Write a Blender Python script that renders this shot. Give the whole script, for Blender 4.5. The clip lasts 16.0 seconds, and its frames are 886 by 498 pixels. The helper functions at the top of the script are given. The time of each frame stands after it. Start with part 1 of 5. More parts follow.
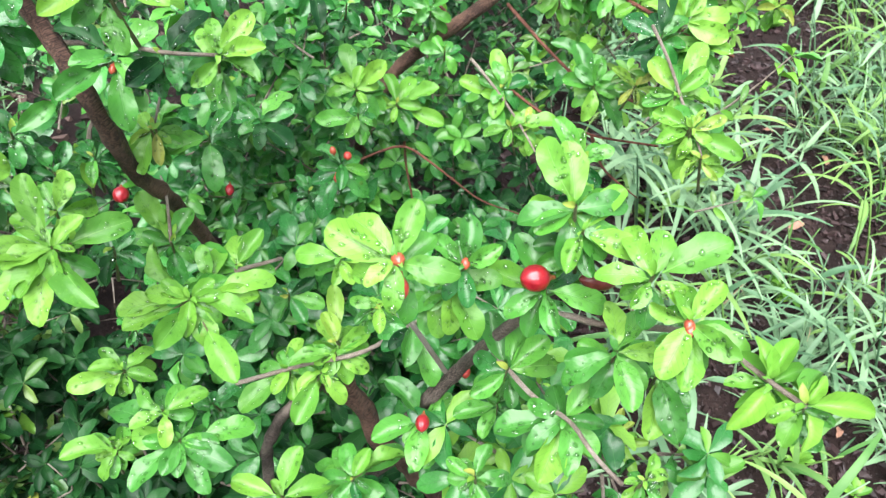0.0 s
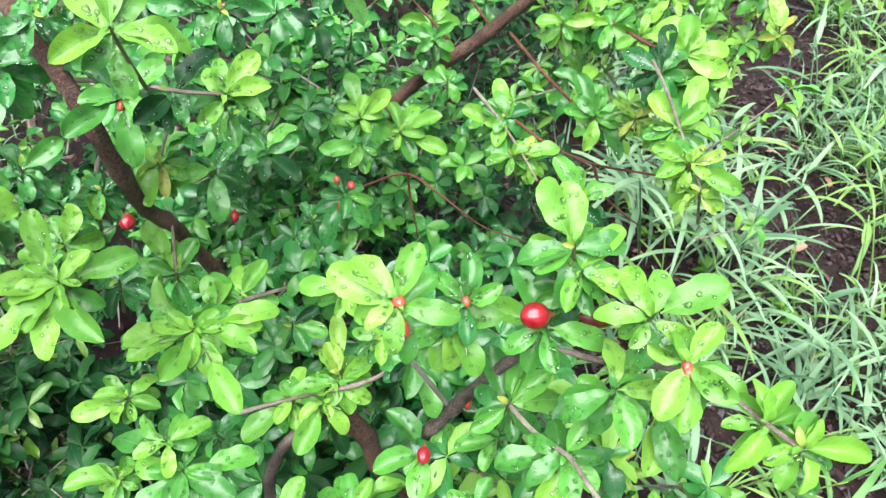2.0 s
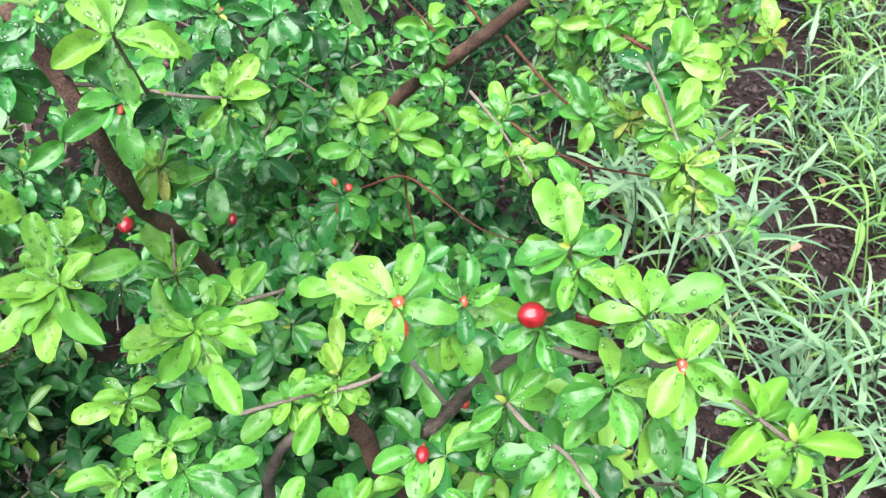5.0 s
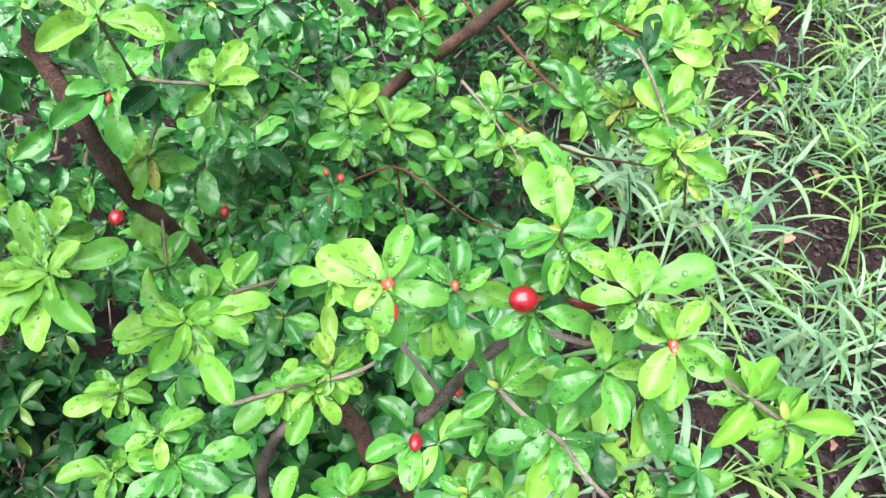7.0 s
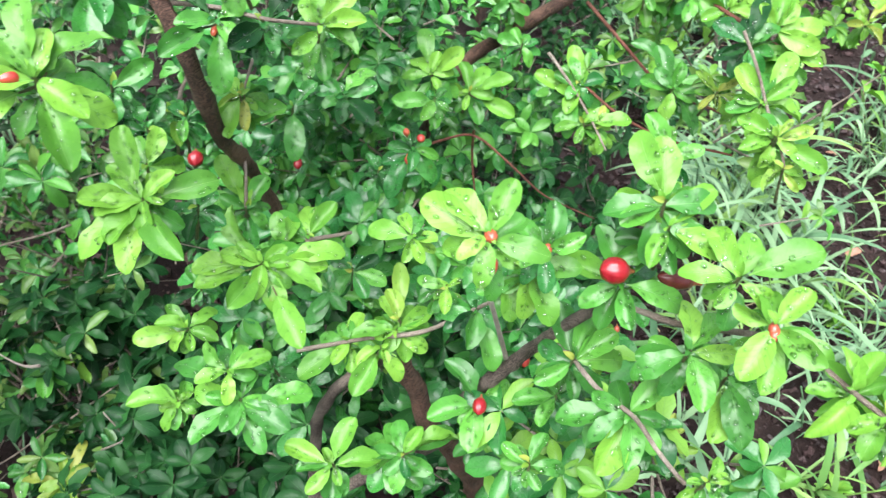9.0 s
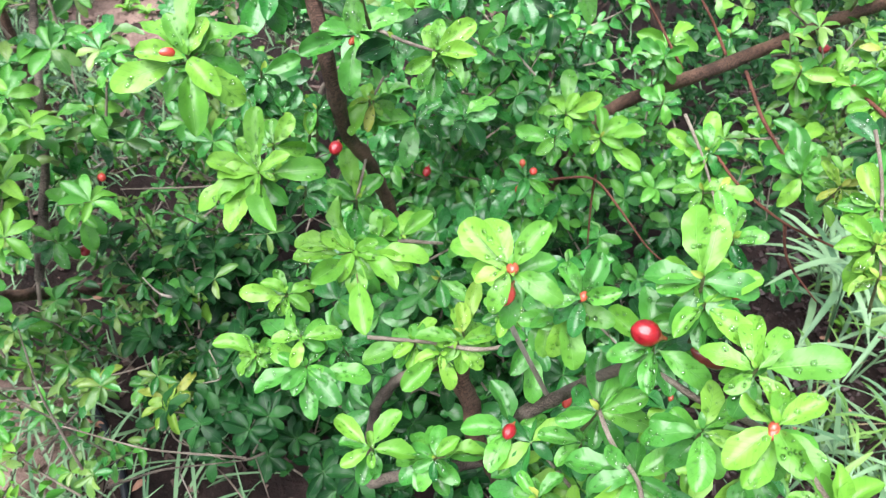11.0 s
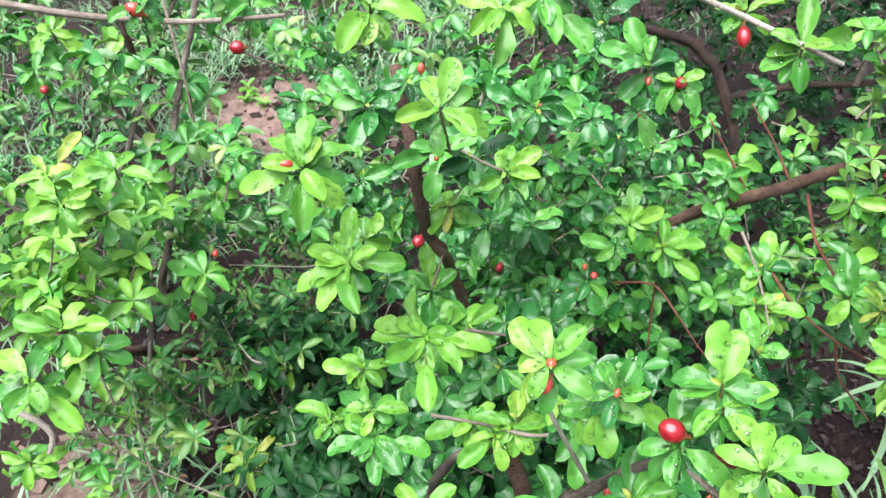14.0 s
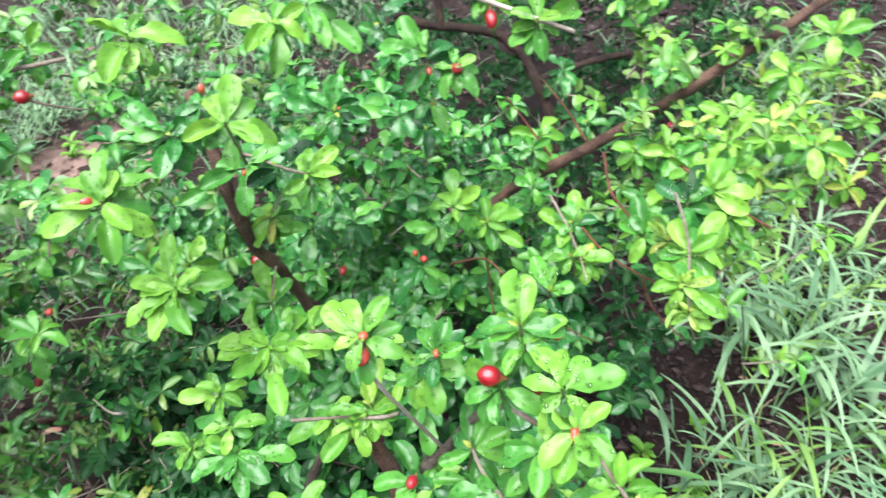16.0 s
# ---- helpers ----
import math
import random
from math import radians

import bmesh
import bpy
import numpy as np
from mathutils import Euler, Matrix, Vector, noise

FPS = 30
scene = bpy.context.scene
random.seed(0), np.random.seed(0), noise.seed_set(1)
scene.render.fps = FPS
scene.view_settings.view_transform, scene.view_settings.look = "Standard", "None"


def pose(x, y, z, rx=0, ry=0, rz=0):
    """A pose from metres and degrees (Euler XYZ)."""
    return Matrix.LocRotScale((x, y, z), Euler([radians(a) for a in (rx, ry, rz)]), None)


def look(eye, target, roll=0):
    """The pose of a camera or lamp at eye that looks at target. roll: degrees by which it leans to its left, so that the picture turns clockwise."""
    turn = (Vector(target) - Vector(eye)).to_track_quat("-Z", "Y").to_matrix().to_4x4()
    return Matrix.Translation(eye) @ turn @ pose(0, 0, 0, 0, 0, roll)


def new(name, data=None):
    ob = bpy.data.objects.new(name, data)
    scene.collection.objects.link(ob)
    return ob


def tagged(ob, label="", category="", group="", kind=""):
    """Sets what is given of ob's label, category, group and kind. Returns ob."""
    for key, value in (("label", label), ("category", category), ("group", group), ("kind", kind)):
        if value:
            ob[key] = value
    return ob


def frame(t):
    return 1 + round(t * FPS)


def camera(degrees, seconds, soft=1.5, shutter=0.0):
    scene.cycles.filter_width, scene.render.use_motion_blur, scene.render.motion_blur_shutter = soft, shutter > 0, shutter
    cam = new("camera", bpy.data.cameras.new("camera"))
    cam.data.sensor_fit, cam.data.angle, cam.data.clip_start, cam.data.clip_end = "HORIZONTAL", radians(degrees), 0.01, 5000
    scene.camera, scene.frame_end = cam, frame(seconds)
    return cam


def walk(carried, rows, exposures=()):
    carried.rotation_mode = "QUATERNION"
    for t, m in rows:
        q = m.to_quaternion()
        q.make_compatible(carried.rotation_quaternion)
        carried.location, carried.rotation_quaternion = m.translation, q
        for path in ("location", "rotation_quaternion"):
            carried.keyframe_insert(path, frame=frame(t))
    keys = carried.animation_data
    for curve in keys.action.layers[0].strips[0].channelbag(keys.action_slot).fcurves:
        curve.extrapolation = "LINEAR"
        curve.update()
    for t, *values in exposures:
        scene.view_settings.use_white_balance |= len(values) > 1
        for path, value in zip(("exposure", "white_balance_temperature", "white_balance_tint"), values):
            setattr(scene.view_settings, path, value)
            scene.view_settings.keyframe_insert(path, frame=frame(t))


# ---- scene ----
cam = camera(63.3, 16.0, soft=1.2, shutter=0.4)
cam.data.dof.use_dof, cam.data.dof.focus_distance, cam.data.dof.aperture_fstop = True, 0.64, 16.0
PATH = [
    (0, (0.012, 0.028, 1.463), (0.027, 1.306, -0.076), 2.4),
    (0.5, (0.009, 0.027, 1.468), (0.017, 1.314, -0.064), 2.4),
    (1, (0.01, 0.025, 1.468), (0.012, 1.319, -0.057), 2.3),
    (1.5, (0.014, 0.027, 1.472), (0.014, 1.33, -0.046), 2.2),
    (2, (0.014, 0.037, 1.48), (0.015, 1.345, -0.033), 2.1),
    (2.5, (0.014, 0.036, 1.483), (0.016, 1.35, -0.025), 1.9),
    (3, (0.017, 0.031, 1.484), (0.02, 1.349, -0.02), 1.8),
    (3.5, (0.013, 0.029, 1.48), (0.018, 1.35, -0.021), 1.9),
    (4, (0.011, 0.032, 1.486), (0.019, 1.351, -0.016), 2.1),
    (4.2, (0.011, 0.029, 1.486), (0.02, 1.346, -0.019), 2.3),
    (6.3, (0.016, 0.036, 1.482), (0.034, 1.348, -0.027), 1.8),
    (6.5, (0.016, 0.034, 1.484), (0.039, 1.346, -0.025), 2.0),
    (7, (0.017, 0.025, 1.476), (0.04, 1.335, -0.036), 2.1),
    (7.5, (0.008, 0.02, 1.478), (0.024, 1.321, -0.041), 2.4),
    (8, (-0.001, 0.018, 1.467), (0.0, 1.308, -0.061), 2.8),
    (8.5, (-0.011, 0.009, 1.456), (-0.037, 1.288, -0.082), 3.6),
    (9, (-0.023, 0.012, 1.458), (-0.102, 1.277, -0.089), 4.3),
    (9.2, (-0.026, 0.012, 1.464), (-0.136, 1.272, -0.086), 4.6),
    (11.3, (0.083, 0.005, 1.51), (-0.484, 1.185, -0.001), 2.0),
    (11.5, (0.093, 0.004, 1.525), (-0.504, 1.188, 0.027), 1.8),
    (12, (0.113, -0.01, 1.547), (-0.542, 1.191, 0.088), 1.2),
    (12.5, (0.116, -0.029, 1.55), (-0.587, 1.187, 0.126), 0.8),
    (13, (0.109, -0.044, 1.567), (-0.636, 1.178, 0.17), 0.3),
    (13.5, (0.11, -0.041, 1.577), (-0.667, 1.182, 0.199), -0.1),
    (14, (0.111, -0.042, 1.576), (-0.688, 1.186, 0.214), -0.4),
    (14.5, (0.111, -0.047, 1.585), (-0.687, 1.195, 0.237), -0.8),
    (15, (0.124, -0.06, 1.607), (-0.633, 1.218, 0.267), -1.2),
    (15.5, (0.172, -0.051, 1.587), (-0.498, 1.279, 0.252), -1.9),
    (16, (0.197, -0.06, 1.589), (-0.311, 1.337, 0.25), -2.3),
]
walk(cam, [(t, look(eye, target, roll)) for t, eye, target, roll in PATH])

# ---- world and light: a bright overcast sky ----
world = bpy.data.worlds.new("overcast_sky")
scene.world = world
world.use_nodes = True
wn, wl = world.node_tree.nodes, world.node_tree.links
sky = wn.new("ShaderNodeTexSky")
sky.sky_type, sky.sun_disc = "NISHITA", False
sky.sun_elevation, sky.sun_rotation = radians(62), radians(200)
sky.air_density, sky.dust_density, sky.ozone_density = 1.0, 4.0, 1.0
cloud = wn.new("ShaderNodeMix")
cloud.data_type = "RGBA"
cloud.inputs["Factor"].default_value = 0.6
cloud.inputs[7].default_value = (8.9, 9.7, 11.2, 1)
wl.new(sky.outputs[0], cloud.inputs[6])
wl.new(cloud.outputs[2], wn["Background"].inputs[0])
wn["Background"].inputs[1].default_value = 0.046

sun = new("sun", bpy.data.lights.new("sun", "SUN"))
sun.data.energy, sun.data.angle, sun.data.color = 3.95, radians(62), (0.985, 0.965, 1.0)
sun.matrix_world = look((0, 0, 5), (0.45, 1.1, 0.6))

scene.view_settings.exposure = 1.63


# ---- materials ----
def material(name):
    m = bpy.data.materials.new(name)
    m.use_nodes = True
    n, l = m.node_tree.nodes, m.node_tree.links
    return m, n, l, n["Principled BSDF"]


def mix(n, l, a, b, fac, kind="MIX"):
    """A colour mix node; a, b and fac are sockets or values."""
    x = n.new("ShaderNodeMix")
    x.data_type, x.blend_type = "RGBA", kind
    for socket, value in ((x.inputs[0], fac), (x.inputs[6], a), (x.inputs[7], b)):
        if isinstance(value, bpy.types.NodeSocket):
            l.new(value, socket)
        else:
            socket.default_value = (*value, 1) if isinstance(value, tuple) else value
    return x.outputs[2]


def math_node(n, l, op, *args):
    x = n.new("ShaderNodeMath")
    x.operation = op
    for socket, value in zip(x.inputs, args):
        if isinstance(value, bpy.types.NodeSocket):
            l.new(value, socket)
        else:
            socket.default_value = value
    return x.outputs[0]


def ramp(n, l, fac, *stops):
    x = n.new("ShaderNodeValToRGB")
    while len(x.color_ramp.elements) < len(stops):
        x.color_ramp.elements.new(0.5)
    for e, (p, c) in zip(x.color_ramp.elements, stops):
        e.position, e.color = p, (*c, 1)
    l.new(fac, x.inputs[0])
    return x.outputs[0]


def noise_node(n, l, scale, detail=3.0, vector=None, rough=0.55):
    x = n.new("ShaderNodeTexNoise")
    x.inputs["Scale"].default_value, x.inputs["Detail"].default_value, x.inputs["Roughness"].default_value = scale, detail, rough
    if vector is not None:
        l.new(vector, x.inputs["Vector"])
    return x.outputs["Fac"]


def bump(n, l, height, strength, distance, bsdf):
    b = n.new("ShaderNodeBump")
    b.inputs["Strength"].default_value, b.inputs["Distance"].default_value = strength, distance
    l.new(height, b.inputs["Height"])
    l.new(b.outputs[0], bsdf.inputs["Normal"])
    return b.outputs[0]


def leaf_material(name, dark, mid, light, vein, joined, rough, sheen, translucent):
    """A wet leaf: midrib and side veins along its own length, tone by piece, light passing through the blade."""
    m, n, l, p = material(name)
    uv = n.new("ShaderNodeUVMap").outputs[0]
    sep = n.new("ShaderNodeSeparateXYZ")
    l.new(uv, sep.inputs[0])
    along, across = sep.outputs[0], math_node(n, l, "ABSOLUTE", math_node(n, l, "SUBTRACT", sep.outputs[1], 0.5))
    rnd = n.new("ShaderNodeNewGeometry").outputs["Random Per Island"] if joined else n.new("ShaderNodeObjectInfo").outputs["Random"]
    geo = n.new("ShaderNodeNewGeometry").outputs["Position"]
    tone = math_node(n, l, "ADD", math_node(n, l, "MULTIPLY", rnd, 0.75), math_node(n, l, "MULTIPLY", noise_node(n, l, 55, 3, geo), 0.3))
    col = ramp(n, l, tone, (0.12, dark), (0.5, mid), (0.95, light))
    # small flecks and yellowing in patches
    fleck = noise_node(n, l, 420, 2, geo)
    col = mix(n, l, col, light, math_node(n, l, "MULTIPLY", math_node(n, l, "GREATER_THAN", fleck, 0.66), 0.25))
    blot = noise_node(n, l, 38, 3, geo)
    col = mix(n, l, col, (0.16, 0.15, 0.03), math_node(n, l, "MULTIPLY", math_node(n, l, "GREATER_THAN", blot, 0.72), 0.25))
    col = mix(n, l, col, vein, math_node(n, l, "MULTIPLY", math_node(n, l, "POWER", math_node(n, l, "SUBTRACT", 1.0, along), 4.0), 0.35))
    rib = math_node(n, l, "LESS_THAN", across, math_node(n, l, "MULTIPLY_ADD", along, -0.014, 0.020))
    wave = n.new("ShaderNodeTexWave")
    wave.wave_type, wave.bands_direction = "BANDS", "X"
    comb = n.new("ShaderNodeCombineXYZ")
    l.new(math_node(n, l, "SUBTRACT", along, math_node(n, l, "MULTIPLY", across, 0.55)), comb.inputs[0])
    l.new(comb.outputs[0], wave.inputs["Vector"])
    wave.inputs["Scale"].default_value = 2.6
    side = math_node(n, l, "POWER", wave.outputs["Fac"], 14.0)
    col = mix(n, l, col, dark, math_node(n, l, "MULTIPLY", side, 0.26))
    hem = math_node(n, l, "MULTIPLY", math_node(n, l, "GREATER_THAN", across, math_node(n, l, "MULTIPLY_ADD", along, -0.02, 0.028)), math_node(n, l, "LESS_THAN", across, math_node(n, l, "MULTIPLY_ADD", along, -0.025, 0.05)))
    col = mix(n, l, col, dark, math_node(n, l, "MULTIPLY", hem, 0.4))
    col = mix(n, l, col, vein, math_node(n, l, "MULTIPLY", rib, 0.5))
    l.new(col, p.inputs["Base Color"])
    # wet and dull places side by side
    l.new(math_node(n, l, "MULTIPLY_ADD", noise_node(n, l, 60, 3, geo, 0.6), 0.30, rough - 0.10), p.inputs["Roughness"])
    p.inputs["Specular IOR Level"].default_value = sheen
    puff = math_node(n, l, "ADD", math_node(n, l, "MULTIPLY", noise_node(n, l, 110, 2, geo, 0.5), 0.9), math_node(n, l, "MULTIPLY", noise_node(n, l, 600, 2, geo, 0.5), 0.10))
    relief = math_node(n, l, "SUBTRACT", puff, math_node(n, l, "ADD", math_node(n, l, "MULTIPLY", side, 0.09), math_node(n, l, "MULTIPLY", rib, 0.8)))
    bump(n, l, relief, 0.5, 0.0011, p)
    t = n.new("ShaderNodeBsdfTranslucent")
    l.new(mix(n, l, col, (0.75, 1.0, 0.25), 0.5, "MULTIPLY"), t.inputs[0])
    s = n.new("ShaderNodeMixShader")
    s.inputs[0].default_value = translucent
    l.new(p.outputs[0], s.inputs[1])
    l.new(t.outputs[0], s.inputs[2])
    l.new(s.outputs[0], n["Material Output"].inputs[0])
    return m


YOUNG, MATURE, MID, NEW, OLIVE, OLD_SHADED = "young", "mature", "middle", "new", "olive", "old"
TONES = {
    YOUNG: ((0.066, 0.218, 0.026), (0.126, 0.327, 0.037), (0.205, 0.43, 0.054), (0.19, 0.40, 0.09), 0.33, 0.42, 0.20),
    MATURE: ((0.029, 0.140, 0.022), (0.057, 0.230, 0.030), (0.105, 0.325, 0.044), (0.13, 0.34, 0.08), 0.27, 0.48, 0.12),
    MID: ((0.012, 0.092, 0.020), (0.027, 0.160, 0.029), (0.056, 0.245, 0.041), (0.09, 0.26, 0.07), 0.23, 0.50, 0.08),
    NEW: ((0.13, 0.31, 0.035), (0.22, 0.37, 0.05), (0.34, 0.36, 0.07), (0.38, 0.42, 0.13), 0.36, 0.45, 0.25),
    OLIVE: ((0.040, 0.130, 0.026), (0.085, 0.195, 0.040), (0.17, 0.275, 0.060), (0.20, 0.30, 0.10), 0.26, 0.45, 0.15),
    # older leaves, with the shrubs' inner shade put into their colour
    OLD_SHADED: ((0.004, 0.029, 0.008), (0.009, 0.050, 0.013), (0.022, 0.095, 0.021), (0.06, 0.18, 0.05), 0.32, 0.16, 0.08),
}
LEAF_MAT = {(k, j): leaf_material(f"{k}_leaf" + ("_mass" if j else ""), *TONES[k][:4], j, *TONES[k][4:]) for k in TONES for j in (False, True)}


def bark_material(name, dark, light, scale, depth=0.003):
    """Bark with ridges and cracks that run along the stem."""
    m, n, l, p = material(name)
    pos = n.new("ShaderNodeNewGeometry").outputs["Position"]
    run = n.new("ShaderNodeMapping")
    run.inputs["Scale"].default_value = (7, scale * 0.22, 1)
    l.new(n.new("ShaderNodeUVMap").outputs[0], run.inputs[0])
    ridges, fine, broad = noise_node(n, l, 1.6, 6, run.outputs[0], 0.7), noise_node(n, l, scale, 5, pos, 0.7), noise_node(n, l, 22, 3, pos)
    tone = math_node(n, l, "ADD", math_node(n, l, "MULTIPLY", ridges, 0.5), math_node(n, l, "ADD", math_node(n, l, "MULTIPLY", fine, 0.25), math_node(n, l, "MULTIPLY", broad, 0.25)))
    l.new(ramp(n, l, tone, (0.45, dark), (0.57, light)), p.inputs["Base Color"])
    p.inputs["Roughness"].default_value, p.inputs["Specular IOR Level"].default_value = 0.55, 0.3
    bump(n, l, math_node(n, l, "ADD", ridges, math_node(n, l, "MULTIPLY", fine, 0.6)), 0.9, depth, p)
    return m


BARK = {
    "main_stem": bark_material("wet_brown_bark", (0.036, 0.020, 0.015), (0.225, 0.130, 0.090), 260, 0.006),
    # the main stem's bark again, darkened to stand in for deep shade
    "dark_stem": bark_material("shaded_wet_bark", (0.016, 0.010, 0.008), (0.095, 0.058, 0.044), 260, 0.006),
    "branch": bark_material("brown_bark", (0.030, 0.022, 0.017), (0.32, 0.265, 0.215), 420, 0.007),
    "twig": bark_material("greyish_twig_bark", (0.15, 0.115, 0.085), (0.50, 0.43, 0.36), 900),
    "red_twig": bark_material("reddish_twig_bark", (0.09, 0.030, 0.020), (0.27, 0.105, 0.07), 500),
    "pale_twig": bark_material("bleached_twig_bark", (0.35, 0.29, 0.24), (0.62, 0.56, 0.50), 500),
    "green_twig": bark_material("green_twig_bark", (0.10, 0.13, 0.05), (0.24, 0.24, 0.11), 400),
}


def bud_material(name, lo, hi, streak):
    m, n, l, p = material(name)
    gen = n.new("ShaderNodeTexCoord").outputs["Object"]
    a = noise_node(n, l, 130, 4, gen)
    b = noise_node(n, l, 700, 2, gen)
    col = ramp(n, l, a, (0.3, lo), (0.7, hi))
    col = mix(n, l, col, streak, math_node(n, l, "MULTIPLY", math_node(n, l, "GREATER_THAN", b, 0.66), 0.35))
    l.new(col, p.inputs["Base Color"])
    p.inputs["Roughness"].default_value = 0.34
    p.inputs["Coat Weight"].default_value, p.inputs["Coat Roughness"].default_value = 0.25, 0.12
    bump(n, l, b, 0.2, 0.0008, p)
    return m


BUD_RED = bud_material("red_bud_skin", (0.17, 0.003, 0.008), (0.30, 0.010, 0.016), (0.42, 0.05, 0.04))
BUD_ORANGE = bud_material("orange_bud_skin", (0.30, 0.018, 0.018), (0.42, 0.055, 0.032), (0.55, 0.20, 0.10))
BUD_BROWN = bud_material("brown_bud_skin", (0.26, 0.034, 0.020), (0.40, 0.090, 0.040), (0.50, 0.20, 0.09))
BUD_DULL = bud_material("dull_red_bud_skin", (0.075, 0.010, 0.010), (0.155, 0.028, 0.022), (0.22, 0.08, 0.05))
CALYX = bud_material("brown_calyx", (0.20, 0.045, 0.02), (0.34, 0.12, 0.04), (0.40, 0.25, 0.08))


def water_material():
    """A clear drop: what lies below shows through, and the sky shines on its rim and crown."""
    m, n, l, p = material("water")
    clear, gloss, both, f = n.new("ShaderNodeBsdfTransparent"), n.new("ShaderNodeBsdfGlossy"), n.new("ShaderNodeMixShader"), n.new("ShaderNodeFresnel")
    f.inputs["IOR"].default_value = 1.45
    clear.inputs[0].default_value, gloss.inputs["Roughness"].default_value = (0.90, 0.95, 0.88, 1), 0.05
    l.new(f.outputs[0], both.inputs[0])
    l.new(clear.outputs[0], both.inputs[1])
    l.new(gloss.outputs[0], both.inputs[2])
    l.new(both.outputs[0], n["Material Output"].inputs[0])
    return m


WATER = water_material()


def soil_material():
    m, n, l, p = material("wet_soil")
    pos = n.new("ShaderNodeNewGeometry").outputs["Position"]
    big, mid, fine = noise_node(n, l, 1.3, 3, pos), noise_node(n, l, 14, 5, pos, 0.65), noise_node(n, l, 110, 6, pos, 0.7)
    dark = ramp(n, l, math_node(n, l, "ADD", math_node(n, l, "MULTIPLY", mid, 0.6), math_node(n, l, "MULTIPLY", fine, 0.4)), (0.35, (0.008, 0.005, 0.0045)), (0.55, (0.026, 0.016, 0.014)), (0.72, (0.085, 0.056, 0.048)))
    pale = ramp(n, l, math_node(n, l, "ADD", math_node(n, l, "MULTIPLY", mid, 0.5), math_node(n, l, "MULTIPLY", fine, 0.5)), (0.36, (0.11, 0.068, 0.052)), (0.6, (0.31, 0.215, 0.18)), (0.75, (0.42, 0.32, 0.27)))
    # two open patches of drier, paler earth
    spots = []
    for spot, fall in (((-1.80, 1.70, 0), -4.4), ((-1.05, 0.22, 0), -8.0)):
        away = n.new("ShaderNodeVectorMath")
        away.operation = "DISTANCE"
        l.new(pos, away.inputs[0])
        away.inputs[1].default_value = spot
        spots.append(math_node(n, l, "MULTIPLY", away.outputs["Value"], fall))
    side = math_node(n, l, "ADD", math_node(n, l, "MAXIMUM", *spots), math_node(n, l, "ADD", math_node(n, l, "MULTIPLY_ADD", big, 1.5, 0.4), math_node(n, l, "MULTIPLY", mid, 1.0)))
    side.node.use_clamp = True
    l.new(mix(n, l, dark, pale, side), p.inputs["Base Color"])
    p.inputs["Roughness"].default_value, p.inputs["Specular IOR Level"].default_value = 0.75, 0.2
    bump(n, l, math_node(n, l, "ADD", mid, math_node(n, l, "MULTIPLY", fine, 0.5)), 1.0, 0.02, p)
    return m


SOIL = soil_material()


def simple_material(name, lo, hi, rough, scale=60, translucent=0.0):
    """Two tones by piece and by grain."""
    m, n, l, p = material(name)
    pos = n.new("ShaderNodeNewGeometry").outputs["Position"]
    rnd = n.new("ShaderNodeNewGeometry").outputs["Random Per Island"]
    grain = noise_node(n, l, scale, 4, pos)
    tone = math_node(n, l, "ADD", math_node(n, l, "MULTIPLY", rnd, 0.7), math_node(n, l, "MULTIPLY", grain, 0.35))
    col = ramp(n, l, tone, (0.1, lo), (0.95, hi))
    l.new(col, p.inputs["Base Color"])
    p.inputs["Roughness"].default_value, p.inputs["Specular IOR Level"].default_value = rough, 0.35
    bump(n, l, grain, 0.4, 0.002, p)
    if translucent:
        t = n.new("ShaderNodeBsdfTranslucent")
        l.new(col, t.inputs[0])
        s = n.new("ShaderNodeMixShader")
        s.inputs[0].default_value = translucent
        l.new(p.outputs[0], s.inputs[1])
        l.new(t.outputs[0], s.inputs[2])
        l.new(s.outputs[0], n["Material Output"].inputs[0])
    return m


GRASS = simple_material("wet_grass", (0.055, 0.150, 0.070), (0.275, 0.45, 0.235), 0.40, 30, 0.22)
FRESH_GRASS = simple_material("fresh_grass", (0.07, 0.21, 0.05), (0.25, 0.43, 0.11), 0.42, 30, 0.28)
DRY_GRASS = simple_material("dry_straw", (0.30, 0.24, 0.13), (0.50, 0.42, 0.26), 0.6, 30, 0.15)
CHIPS = simple_material("dark_mulch", (0.006, 0.004, 0.0038), (0.070, 0.043, 0.042), 0.45, 160)
CLODS = simple_material("pale_clods", (0.016, 0.010, 0.008), (0.20, 0.135, 0.112), 0.85, 90)
HOSE = simple_material("black_plastic", (0.012, 0.014, 0.018), (0.02, 0.024, 0.03), 0.35, 200)


# ---- mesh helpers ----
def link_mesh(name, verts, faces, mat, parent=None, smooth=True, uvs=None, label="", kind=""):
    me = bpy.data.meshes.new(name)
    me.from_pydata(verts, [], faces)
    me.materials.append(mat)
    if uvs is not None:
        layer = me.uv_layers.new(name="UVMap")
        loops = np.empty(len(me.loops), dtype=np.int32)
        me.loops.foreach_get("vertex_index", loops)
        layer.data.foreach_set("uv", np.asarray(uvs, dtype=np.float32)[loops].ravel())
    me.polygons.foreach_set("use_smooth", [smooth] * len(me.polygons))
    me.update()
    ob = new(name, me)
    ob.parent = parent
    return tagged(ob, label=label, kind=kind)


